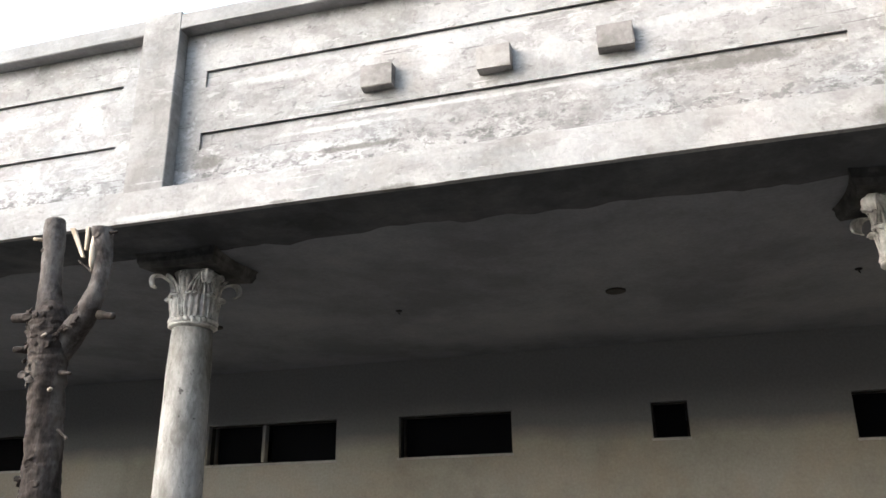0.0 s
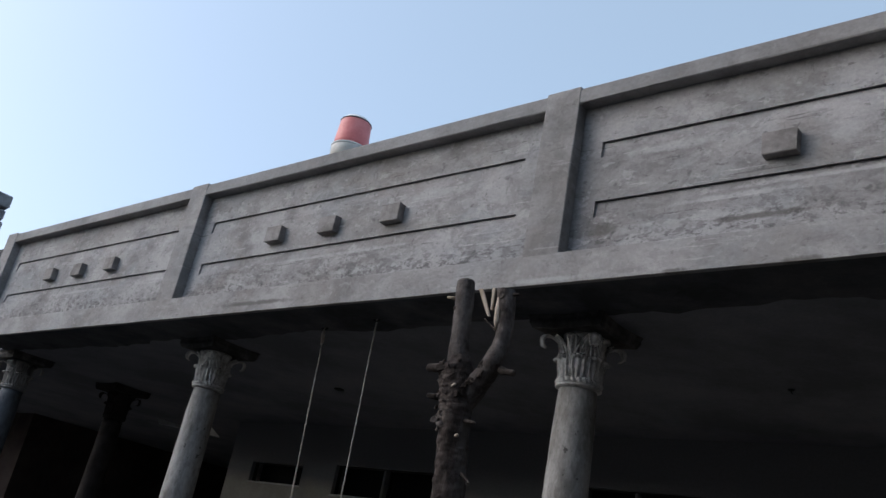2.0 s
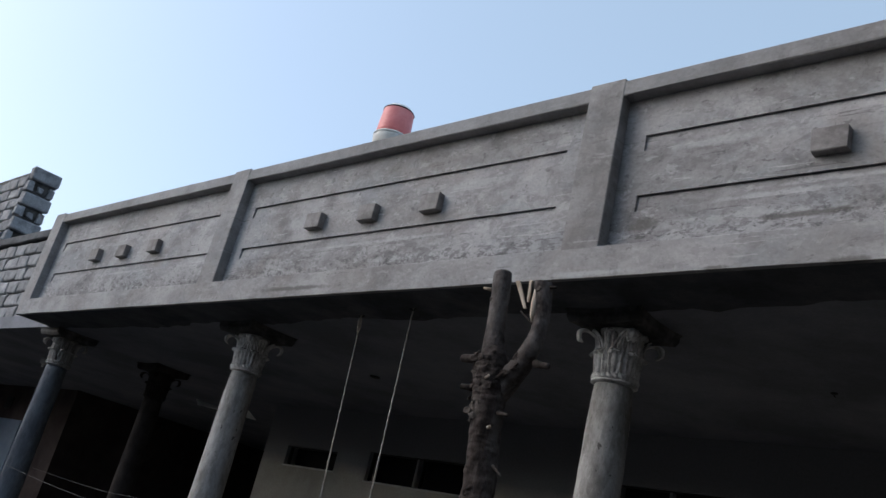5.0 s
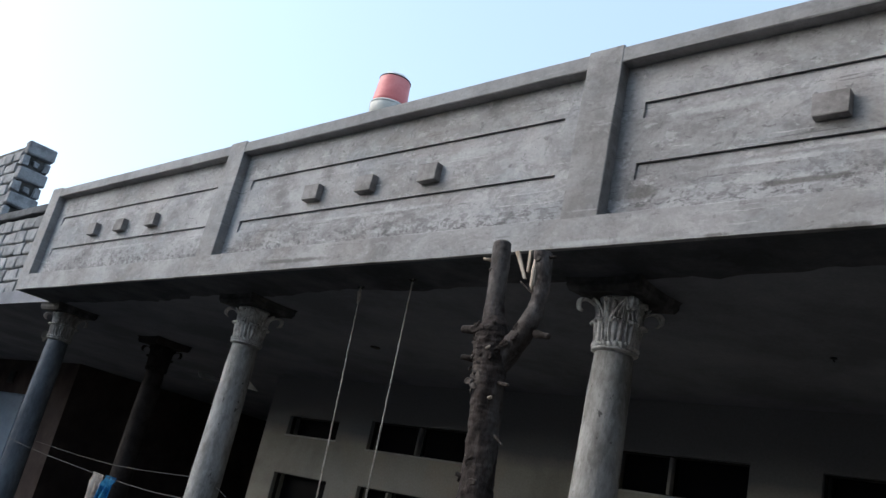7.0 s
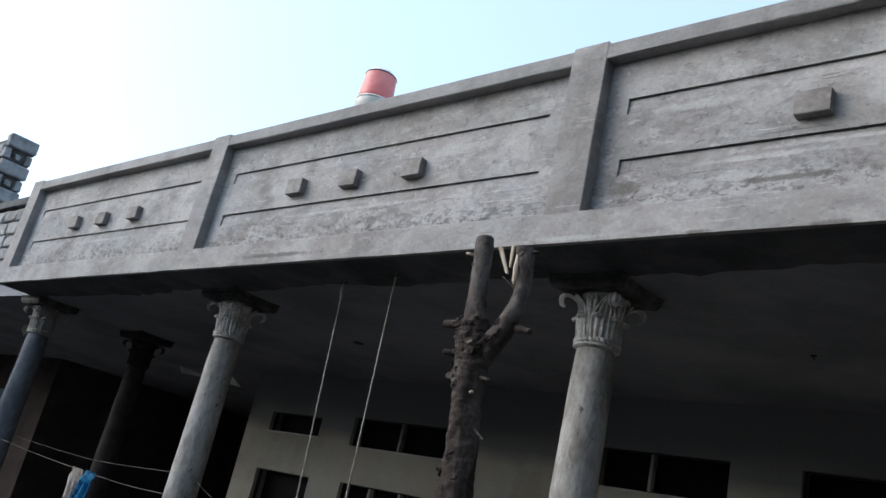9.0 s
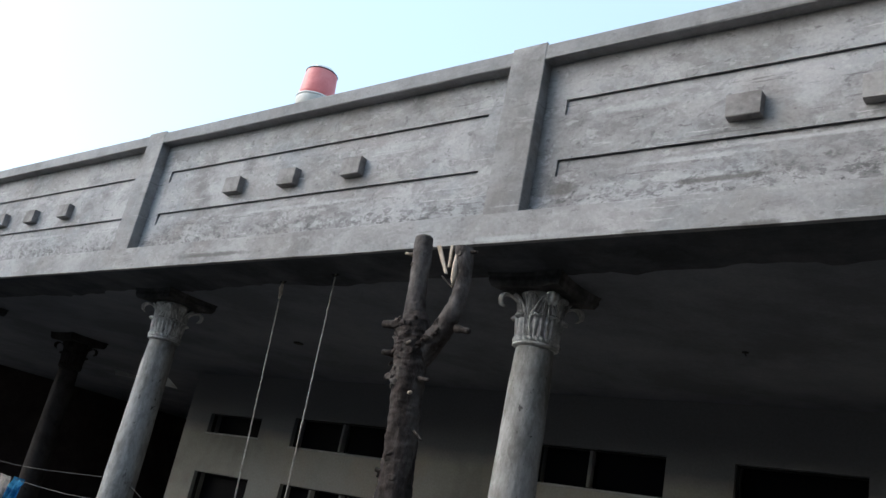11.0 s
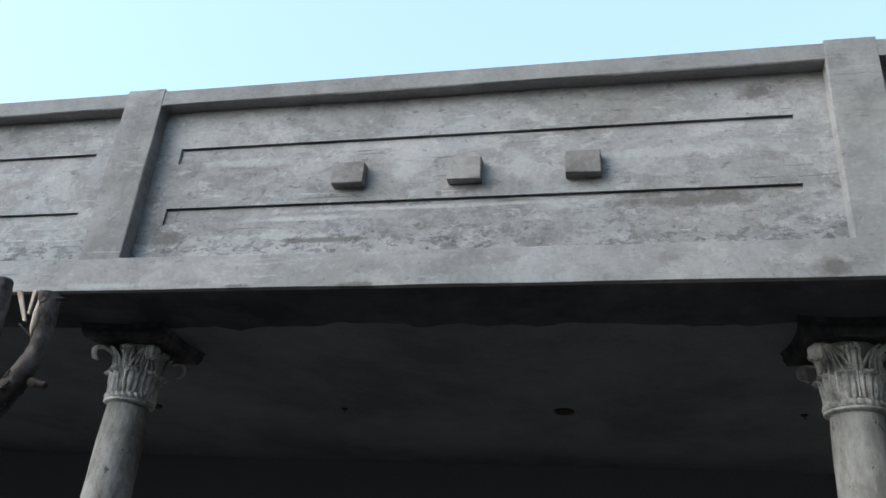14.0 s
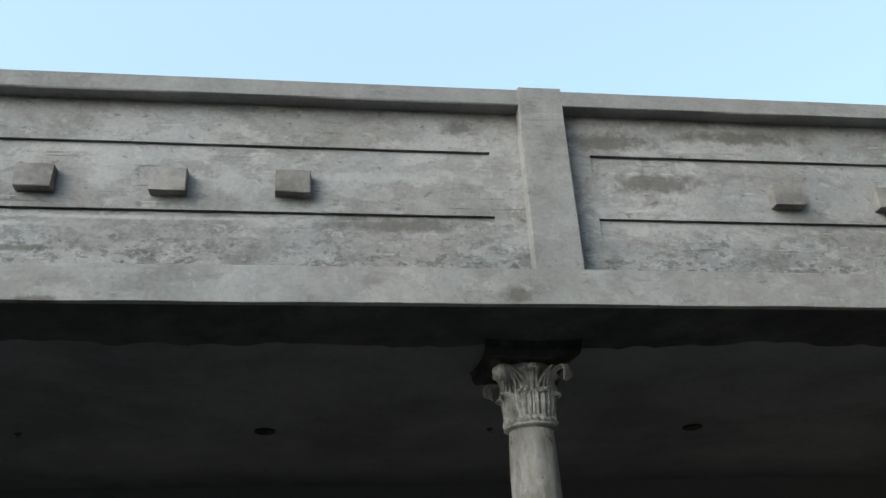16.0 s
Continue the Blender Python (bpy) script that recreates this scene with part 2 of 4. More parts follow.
STONE = material("grey_stone", (0.19, 0.192, 0.2), (0.265, 0.267, 0.275), (0.345, 0.345, 0.35), patch=5, bump=0.7, vary=0.2, spots=0.4, mottle=0.25)
MORTAR = material("dark_mortar", (0.117, 0.114, 0.111), (0.182, 0.177, 0.169), (0.260, 0.254, 0.240), patch=8, bump=0.6)
FRAME = material("dark_window_frame", (0.018, 0.016, 0.014), (0.03, 0.026, 0.023), (0.045, 0.039, 0.034), rough=0.6, patch=5, bump=0.1)
SILL = material("pale_sill", (0.42, 0.4, 0.36), (0.52, 0.5, 0.45), (0.6, 0.58, 0.53), patch=5, bump=0.15)
RED = material("sun_faded_red_plastic", (0.62, 0.165, 0.155), (0.69, 0.205, 0.195), (0.73, 0.25, 0.235), rough=0.5, patch=3, bump=0.06, fine=0.08, spots=0.2)
BASE = material("dusty_cream_plastic", (0.38, 0.37, 0.33), (0.48, 0.47, 0.43), (0.56, 0.55, 0.51), rough=0.55, patch=4, bump=0.06, fine=0.06, spots=0.3)
WHITE = material("dusty_white_plastic", (0.6, 0.58, 0.54), (0.72, 0.71, 0.68), (0.8, 0.79, 0.77), rough=0.5, patch=4, bump=0.05, fine=0.05)
BLACK = material("dark_socket", (0.012, 0.012, 0.012), (0.02, 0.02, 0.02), (0.03, 0.03, 0.03), rough=0.6, patch=9, bump=0.05)
ROPE = material("jute_rope", (0.27, 0.245, 0.2), (0.38, 0.355, 0.31), (0.48, 0.455, 0.41), patch=30, bump=0.5)
CORD = material("grey_cord", (0.1, 0.095, 0.085), (0.16, 0.152, 0.14), (0.22, 0.21, 0.195), patch=30, bump=0.4)
CLOTH = material("pale_printed_cloth", (0.4, 0.33, 0.28), (0.6, 0.54, 0.48), (0.72, 0.67, 0.62), patch=14, bump=0.3)
CLOTH_BLUE = material("blue_cloth", (0.02, 0.1, 0.3), (0.04, 0.24, 0.5), (0.15, 0.5, 0.72), patch=14, bump=0.3)


# near-black surface that stands for the darkness of the rooms
def dark_room_material():
    m = bpy.data.materials.new("unlit_room_black")
    m.use_nodes = True
    b = m.node_tree.nodes["Principled BSDF"]
    b.inputs["Base Color"].default_value = (0.006, 0.006, 0.007, 1)
    b.inputs["Roughness"].default_value = 0.5
    b.inputs["Specular IOR Level"].default_value = 0.03
    return m


ROOM_DARK = dark_room_material()
DARK_CEMENT = material("plain_dark_cement", (0.045, 0.043, 0.042), (0.075, 0.073, 0.07), (0.12, 0.117, 0.112), patch=6, bump=0.3)

# ---- mesh helpers ----


def mesh_of(name, bm, mat, smooth=False):
    bmesh.ops.recalc_face_normals(bm, faces=bm.faces)
    me = bpy.data.meshes.new(name)
    bm.to_mesh(me)
    bm.free()
    me.materials.append(mat)
    if smooth:
        me.polygons.foreach_set("use_smooth", [True] * len(me.polygons))
    return me


def part(name, bm, mat, parent=None, label="", smooth=False, m=None):
    ob = new(name, mesh_of(name, bm, mat, smooth))
    if m is not None:
        ob.matrix_basis = m
    if parent is not None:
        ob.parent = parent
    return tagged(ob, label)


def box(x0, x1, y0, y1, z0, z1, bevel=0.0, bm=None, rough=0.0):
    out = bm or bmesh.new()
    made = bmesh.ops.create_cube(out, size=1, matrix=Matrix.LocRotScale(
        ((x0 + x1) / 2, (y0 + y1) / 2, (z0 + z1) / 2), None, (x1 - x0, y1 - y0, z1 - z0)))
    edges = list({e for v in made["verts"] for e in v.link_edges})
    if bevel:
        bmesh.ops.bevel(out, geom=edges, offset=bevel, segments=2, profile=0.5, affect="EDGES")
    if rough:
        for v in out.verts:
            v.co += Vector([random.uniform(-rough, rough) for _ in "xyz"])
    return out


def long_bar(x0, x1, y0, y1, z0, z1, wobble, step=0.09, bevel=0.006):
    """A bar along x, hand-finished: its front edges wander slightly."""
    bm = bmesh.new()
    count = max(2, int((x1 - x0) / step))
    ring = [(y0 + bevel, z0), (y0, z0 + bevel), (y0, z1 - bevel), (y0 + bevel, z1), (y1, z1), (y1, z0)]
    rows = []
    for i in range(count + 1):
        x = x0 + (x1 - x0) * i / count
        row = []
        for k, (y, z) in enumerate(ring):
            d = noise.noise((x * 1.9, k * 7.3 + z0, 1.7)) * wobble + noise.noise((x * 9.0, k * 3.1, z1)) * wobble * 0.35
            w = 1.0 if k < 4 else 0.0
            row.append(bm.verts.new((x, y + d * w * 0.7, z + d * w)))
        rows.append(row)
    for a, b in zip(rows, rows[1:]):
        for k in range(6):
            bm.faces.new((a[k], a[(k + 1) % 6], b[(k + 1) % 6], b[k]))
    bm.faces.new(rows[0])
    bm.faces.new(rows[-1])
    return bm


def lathe(profile, segments=48, bm=None):
    out = bm or bmesh.new()
    rings = [[out.verts.new((r * math.cos(2 * math.pi * k / segments), r * math.sin(2 * math.pi * k / segments), z))
              for k in range(segments)] for r, z in profile]
    for a, b in zip(rings, rings[1:]):
        for k in range(segments):
            out.faces.new((a[k], a[(k + 1) % segments], b[(k + 1) % segments], b[k]))
    out.faces.new(rings[0])
    out.faces.new(rings[-1])
    return out


def tube(points, radii, segments=12, bm=None, lumps=0.0, seed=0.0):
    """A closed tube through points, with a radius at each."""
    out = bm or bmesh.new()
    pts = [Vector(p) for p in points]
    up, rings = Vector((0.31, 0.95, 0.1)), []
    for i, (p, r) in enumerate(zip(pts, radii)):
        way = (pts[min(i + 1, len(pts) - 1)] - pts[max(i - 1, 0)]).normalized()
        side = way.cross(up).normalized()
        top = side.cross(way)
        row = []
        for k in range(segments):
            a = 2 * math.pi * k / segments
            d = side * math.cos(a) + top * math.sin(a)
            q = p + d * r
            s = 1 + lumps * (0.8 * noise.noise(q * 11 + Vector((seed, 0, 0))) + 0.6 * noise.noise(q * 31) + 0.4 * noise.noise(Vector((q.x * 40, q.y * 40, q.z * 75))))
            row.append(out.verts.new(p + d * r * s))
        rings.append(row)
    for a, b in zip(rings, rings[1:]):
        for k in range(segments):
            out.faces.new((a[k], a[(k + 1) % segments], b[(k + 1) % segments], b[k]))
    out.faces.new(rings[0])
    out.faces.new(rings[-1])
    return out


def spline(keys, steps=6):
    """Points and radii along a smooth line through keys (x, y, z, r)."""
    out = []
    k = [Vector(a) for a in keys]
    for i in range(len(k) - 1):
        p0, p1, p2, p3 = k[max(i - 1, 0)], k[i], k[i + 1], k[min(i + 2, len(k) - 1)]
        for s in range(steps):
            t = s / steps
            out.append(0.5 * (2 * p1 + (p2 - p0) * t + (2 * p0 - 5 * p1 + 4 * p2 - p3) * t * t + (3 * p1 - p0 - 3 * p2 + p3) * t ** 3))
    out.append(k[-1])
    return [tuple(v[:3]) for v in out], [v[3] for v in out]


def thing(name, label, category, group="", kind="", at=(0, 0, 0)):
    ob = new(name)
    ob.location = at
    return tagged(ob, label, category, group, kind)


# ---- setting: ground, floor, ceiling, walls ----
SOFFIT = 3.181          # underside of the veranda roof
BACK = 3.490            # face of the veranda's back wall
PILASTERS = (-7.283, -3.656, 0.0, 3.66, 7.30)
PW = 0.232              # pilaster width
PANEL_Y = 0.087
TOP, BAND_TOP = 4.417, 3.355

g = bmesh.new()
bmesh.ops.create_grid(g, x_segments=60, y_segments=60, size=600)
part("ground", g, GROUND)
tagged(bpy.data.objects["ground"], "bare packed earth of the yard", "ground", kind="structure")
tagged(part("floor", box(-18.6, 9.0, 0.15, 8.0, -0.05, 0.15, 0.01), FLOOR), "grey cement veranda floor", "floor", kind="structure")
tagged(part("ceiling", box(-18.6, 9.0, 0.42, 8.2, SOFFIT + 0.004, SOFFIT + 0.16), CEILING), "pale limewashed veranda ceiling with smoke-grey stains", "ceiling", kind="structure")


def soffit_strip():
    """Underside strip of the roof edge, darker than the ceiling, its inner line ragged."""
    bm = bmesh.new()
    front, back, count = [], [], 240
    for i in range(count + 1):
        x = -7.268 + (7.532 + 7.268) * i / count
        w = 0.50 + 0.09 * noise.noise((x * 1.1, 3.0, 0)) + 0.06 * noise.noise((x * 5.0, 0, 2.0)) + 0.03 * noise.noise((x * 17.0, 0, 2.0))
        front.append(bm.verts.new((x, 0.036, SOFFIT)))
        back.append(bm.verts.new((x, w, SOFFIT)))
    top_f = [bm.verts.new((v.co.x, v.co.y, SOFFIT + 0.003)) for v in front]
    top_b = [bm.verts.new((v.co.x, v.co.y, SOFFIT + 0.003)) for v in back]
    for i in range(count):
        bm.faces.new((front[i], front[i + 1], back[i + 1], back[i]))
        bm.faces.new((top_f[i], top_f[i + 1], top_b[i + 1], top_b[i]))
        bm.faces.new((back[i], back[i + 1], top_b[i + 1], top_b[i]))
    return bm


tagged(part("trim_soffit", soffit_strip(), BEAM), "dark underside strip of the roof edge", "soffit", kind="structure")


def wall_with_openings(x0, x1, y0, y1, z0, z1, holes):
    """A wall along x with real openings (x0, x1, z0, z1), made of butted blocks in one mesh."""
    bm = bmesh.new()
    xs = sorted({x0, x1, *[h[0] for h in holes], *[h[1] for h in holes]})
    zs = sorted({z0, z1, *[h[2] for h in holes], *[h[3] for h in holes]})

    def solid(i, k):
        if not (0 <= i < len(xs) - 1 and 0 <= k < len(zs) - 1):
            return False
        cx, cz = (xs[i] + xs[i + 1]) / 2, (zs[k] + zs[k + 1]) / 2
        return not any(h[0] < cx < h[1] and h[2] < cz < h[3] for h in holes)

    cache = {}

    def vert(x, y, z):
        if (x, y, z) not in cache:
            cache[(x, y, z)] = bm.verts.new((x, y, z))
        return cache[(x, y, z)]

    for i in range(len(xs) - 1):
        for k in range(len(zs) - 1):
            if not solid(i, k):
                continue
            a, b, c, d = xs[i], xs[i + 1], zs[k], zs[k + 1]
            for y in (y0, y1):
                bm.faces.new([vert(a, y, c), vert(b, y, c), vert(b, y, d), vert(a, y, d)])
            for (di, dk), (p, q) in {(-1, 0): ((a, c), (a, d)), (1, 0): ((b, c), (b, d)), (0, -1): ((a, c), (b, c)), (0, 1): ((a, d), (b, d))}.items():
                if not solid(i + di, k + dk):
                    bm.faces.new([vert(p[0], y0, p[1]), vert(q[0], y0, q[1]), vert(q[0], y1, q[1]), vert(p[0], y1, p[1])])
    return bm


# x0, x1, z0, z1, uprights
OPENINGS = [(-6.34, -5.37, 2.44, 2.68, ()), (-4.80, -3.30, 2.39, 2.725, (-4.04,)), (-1.52, -0.27, 2.36, 2.71, (-0.98,)),
            (0.305, 1.28, 2.355, 2.70, ()), (2.40, 2.68, 2.42, 2.70, ()), (3.86, 4.85, 2.355, 2.70, ()),
            (-6.36, -5.34, 0.15, 1.955, ()), (-4.79, -3.37, 0.95, 1.97, (-4.33, -3.87))]
WALL_LEFT = -6.82
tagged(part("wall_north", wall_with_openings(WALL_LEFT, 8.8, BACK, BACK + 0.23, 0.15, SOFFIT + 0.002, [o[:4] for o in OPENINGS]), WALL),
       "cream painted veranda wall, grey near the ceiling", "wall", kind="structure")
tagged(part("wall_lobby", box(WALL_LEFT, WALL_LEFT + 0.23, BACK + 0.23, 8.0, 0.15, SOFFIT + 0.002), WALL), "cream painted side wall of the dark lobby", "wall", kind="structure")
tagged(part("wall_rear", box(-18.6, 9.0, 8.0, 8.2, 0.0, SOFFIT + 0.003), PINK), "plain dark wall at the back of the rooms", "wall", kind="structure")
tagged(part("wall_east", box(8.8, 9.0, 0.2, 8.0, 0.0, SOFFIT + 0.003), WALL), "plain painted end wall of the veranda", "wall", kind="structure")
# four unseen walls added round the yard to hold back skylight
tagged(part("wall_yard_east", box(9.2, 9.4, -10.0, -0.4, 0, 13.0, 0.02), DARK_CEMENT), "unseen dark wall added to block light from the east", "wall", kind="structure")
tagged(part("wall_yard_west", box(-9.4, -9.2, -10.0, -0.3, 0, 3.2, 0.02), DARK_CEMENT), "unseen dark wall added to block low light from the west", "wall", kind="structure")
tagged(part("wall_yard", box(-30, 1.0, -10.2, -10.0, 0, 4.2, 0.02), DARK_CEMENT), "unseen dark wall added to block low light from the south", "wall", kind="structure")
tagged(part("wall_yard_house", box(1.0, 24, -10.2, -10.0, 0, 10.0, 0.02), DARK_CEMENT), "unseen tall wall added to block light from the south-east", "wall", kind="structure")


def window(index, x0, x1, z0, z1, uprights):
    name = "window_%d" % index if z0 > 0.2 else "door_1"
    ob = thing(name, "dark ventilator opening with a thin dark frame" if z0 > 2 else
               ("dark three-light window under the ventilator" if z0 > 0.2 else "dark doorway backed by a black sheet for the unlit room"),
               "window" if z0 > 0.2 else "door", kind="structure")
    y0, y1, f = BACK + 0.05, BACK + 0.10, 0.014
    part("frame", box(x0, x1, y0, y1, z1 - f, z1 - 0.001, 0.004), FRAME, ob)
    part("frame", box(x0, x1, y0, y1, z0 + 0.001, z0 + f, 0.004), FRAME, ob)
    xs = [x0 + 0.001, *[u for u in uprights], x1 - 0.001]
    for i, x in enumerate(xs):
        a, b = (x, x + f) if i == 0 else ((x - f, x) if i == len(xs) - 1 else (x - 0.016, x + 0.016))
        wide = 0 < i < len(xs) - 1
        part("mullion" if wide else "frame", box(a, b, y0 - (0.02 if wide else 0), y1, z0 + f, z1 - f, 0.004), WALL if wide else FRAME, ob)
    # black sheets behind the frames stand in for the unlit rooms
    for a, b in zip(xs, xs[1:]):
        part("room_sheet" if z0 > 0.2 else "doorway_sheet", box(a + 0.02, b - 0.02, y1 + 0.06, y1 + 0.066, z0 + 0.002, z1 - 0.002), ROOM_DARK, ob)
    if z0 > 0.2:
        part("window_sill", box(x0 - 0.01, x1 + 0.01, BACK - 0.012, BACK + 0.045, z0 - 0.018, z0 + 0.001, 0.004), SILL, ob, "pale cement sill")
    return ob


for number, o in enumerate(OPENINGS, 1):
    window(number, *o)

# ---- the parapet over the veranda ----
parapet = thing("parapet_wall", "grey raw cement parapet with grooved panels and square blocks", "parapet", kind="structure")
band = long_bar(-7.275, 7.54, 0.0, 0.035, SOFFIT - 0.004, BAND_TOP, 0.0035, bevel=0.002)
part("band", band, BAND, parent=parapet, label="pale worn cement edge band")
GROOVES = (4.061, 3.684)


def panel(x0, x1, left, right):
    """A plastered panel with two grooves: a sharp undercut lip above, a shallow recess running out below."""
    bm = bmesh.new()
    ga, gb, deep, tall = x0 + left, x1 - right, 0.025, 0.10
    z0, z1, y, yb = BAND_TOP - 0.01, 4.34, PANEL_Y, PANEL_Y + 0.16
    xs = [x0, ga, gb, x1]
    zs = [z0, GROOVES[1] - tall, GROOVES[1], GROOVES[0] - tall, GROOVES[0], z1]
    for k in range(5):
        for i in range(3):
            if i == 1 and k in (1, 3):
                continue
            bm.faces.new([bm.verts.new(p) for p in ((xs[i], y, zs[k]), (xs[i + 1], y, zs[k]), (xs[i + 1], y, zs[k + 1]), (xs[i], y, zs[k + 1]))])
    for top in GROOVES:
        count = 60
        rows = []
        for i in range(count + 1):
            x = ga + (gb - ga) * i / count
            w = 0.0012 * noise.noise((x * 3, top, 0))
            f = 0.008 * abs(noise.noise((x * 2.1, top, 5))) + 0.004 * abs(noise.noise((x * 11, top, 5)))
            d = 0.013 * (0.35 + 0.65 * min(1, max(0, 0.5 + 1.8 * noise.noise((x * 0.9, top, 9)))))
            rows.append([bm.verts.new(p) for p in ((x, y, top + w), (x, y + deep, top + w + 0.006), (x, y + deep, top + w - 0.003), (x, y + 0.016, top + w - 0.005),
                                                   (x, y + d, top - tall + 0.002 + f), (x, y, top - tall))])
        for p, q in zip(rows, rows[1:]):
            for k in range(5):
                bm.faces.new((p[k], q[k], q[k + 1], p[k + 1]))
        bm.faces.new(rows[0])
        bm.faces.new(rows[-1])
    for a, b in (((x0, y), (x0, yb)), ((x1, y), (x1, yb)), ((x0, yb), (x1, yb))):
        bm.faces.new([bm.verts.new((*a, z0)), bm.verts.new((*b, z0)), bm.verts.new((*b, z1)), bm.verts.new((*a, z1))])
    bmesh.ops.remove_doubles(bm, verts=bm.verts, dist=0.0004)
    return bm


# right edges of the square blocks in each bay
BLOCKS = ((-5.875, -5.29, -4.675), (-2.29, -1.695, -1.08), (1.450, 2.046, 2.618), (5.112, 5.68, 6.26))
for bay in range(4):
    x0, x1 = PILASTERS[bay] + PW, PILASTERS[bay + 1]
    part("panel", panel(x0 - 0.01, x1 + 0.01, 0.136 + 0.01, 0.155 + 0.01), PLASTER, parapet)
    part("coping", long_bar(x0 - 0.005, x1 + 0.005, 0.005, 0.30, 4.304, 4.406, 0.004), SMOOTH, parapet, "smooth cement coping bar")
    for xr in BLOCKS[bay]:
        dz = random.uniform(-0.004, 0.004)
        part("block", box(xr - 0.166, xr, 0.032, PANEL_Y + 0.01, 3.760 + dz, 3.882 + dz, 0.0035, rough=0.002), BLOCK, parapet, "square cast cement block")


def pilaster_mesh():
    bm = bmesh.new()
    rows, count = [], 14
    for i in range(count + 1):
        z = BAND_TOP - 0.004 + (TOP - BAND_TOP + 0.004) * i / count
        row = []
        for k, (x, y) in enumerate(((0.004, 0), (PW - 0.004, 0), (PW, 0.004), (PW, 0.3), (0, 0.3), (0, 0.004))):
            d = 0.003 * noise.noise((z * 2.3, k * 5.1, 0.4))
            row.append(bm.verts.new((x + d, y + (d if y < 0.1 else 0), z)))
        rows.append(row)
    for a, b in zip(rows, rows[1:]):
        for k in range(6):
            bm.faces.new((a[k], a[(k + 1) % 6], b[(k + 1) % 6], b[k]))
    bm.faces.new(rows[0])
    bm.faces.new(rows[-1])
    return bm


for px in PILASTERS:
    part("pilaster", pilaster_mesh(), PIER, parapet, "trowelled cement pilaster", m=pose(px, 0.002, 0))
tagged(part("roof_slab", box(-7.27, 9.0, 0.42, 8.2, SOFFIT + 0.163, SOFFIT + 0.25), SMOOTH), "flat concrete roof slab", "roof", kind="structure")

# ---- columns ----
RING_Z = 2.790


def sheet(rows, thick):
    """A closed shell over a grid of points, thickened inwards to the column's axis."""
    bm = bmesh.new()
    front = [[bm.verts.new(p) for p in row] for row in rows]
    back = []
    for row in rows:
        line = []
        for p in row:
            r = max(0.02, math.hypot(p[0], p[1]))
            k = (r - thick) / r
            line.append(bm.verts.new((p[0] * k, p[1] * k, p[2] - thick * 0.3)))
        back.append(line)
    nv, nu = len(rows), len(rows[0])
    for g in (front, back):
        for j in range(nv - 1):
            for i in range(nu - 1):
                bm.faces.new((g[j][i], g[j][i + 1], g[j + 1][i + 1], g[j + 1][i]))
    edge = [(0, i) for i in range(nu)] + [(j, nu - 1) for j in range(1, nv)] + [(nv - 1, i) for i in range(nu - 2, -1, -1)] + [(j, 0) for j in range(nv - 2, 0, -1)]
    for a, b in zip(edge, edge[1:] + edge[:1]):
        bm.faces.new((front[a[0]][a[1]], front[b[0]][b[1]], back[b[0]][b[1]], back[a[0]][a[1]]))
    return bm


def leaf_mesh(height, width, lean, lip, angle, radius, z0, ribs=3, depth=0.011):
    """One acanthus leaf: deep ribs, lobed sides, the tip rolled over outwards in a thick lip."""
    nu, nv = 8 * ribs + 1, 15
    grid = []
    for j in range(nv):
        v = j / (nv - 1)
        half = width * 0.5 * (0.72 + 0.38 * math.sin(math.pi * min(1, v * 0.9))) * (1 - 0.5 * max(0, v - 0.7) ** 2 / 0.09) * (1 + 0.09 * math.sin(v * 19))
        if v < 0.74:
            out, up = lean * (v / 0.74) ** 1.6, height * v / 0.74 * 0.93
        else:
            q = (v - 0.74) / 0.26 * math.pi
            out, up = lean + lip * (1 - math.cos(q)) * 0.5 + 0.004 * q, height * (0.93 + 0.07 * math.sin(q)) - lip * 0.8 * max(0, q / math.pi - 0.45)
        row = []
        for i in range(nu):
            u = i / (nu - 1) * 2 - 1
            rib = depth * (abs(math.cos(u * math.pi * ribs / 2)) ** 0.7 - 0.5) * (1 - 0.5 * v) + 0.011 * (1 - u * u) - 0.007 * abs(u) ** 3
            a = angle + u * half / radius
            r = radius + out + rib
            row.append((r * math.cos(a), r * math.sin(a), z0 + up - 0.012 * v * u * u))
        grid.append(row)
    return sheet(grid, 0.013)


def corner_leaf(angle, z0):
    """The tongue under a corner of the abacus: it sweeps out from the bell and rolls down at its end."""
    keys = ((0.108, 0.09, 0.010), (0.114, 0.14, 0.014), (0.130, 0.185, 0.018), (0.163, 0.222, 0.022), (0.203, 0.243, 0.026), (0.236, 0.243, 0.033), (0.256, 0.220, 0.036), (0.254, 0.186, 0.032), (0.236, 0.172, 0.016))
    pts, half = spline([(r, 0, h, w) for r, h, w in keys], 3)
    rows = []
    for p, w in zip(pts, half):
        row = []
        for i in range(9):
            u = i / 4 - 1
            r, side = p[0] + 0.006 * math.cos(u * math.pi * 2) - 0.010 * u * u, u * w
            row.append((r * math.cos(angle) - side * math.sin(angle), r * math.sin(angle) + side * math.cos(angle), z0 + p[2] - 0.006 * u * u))
        rows.append(row)
    return sheet(rows, 0.014)


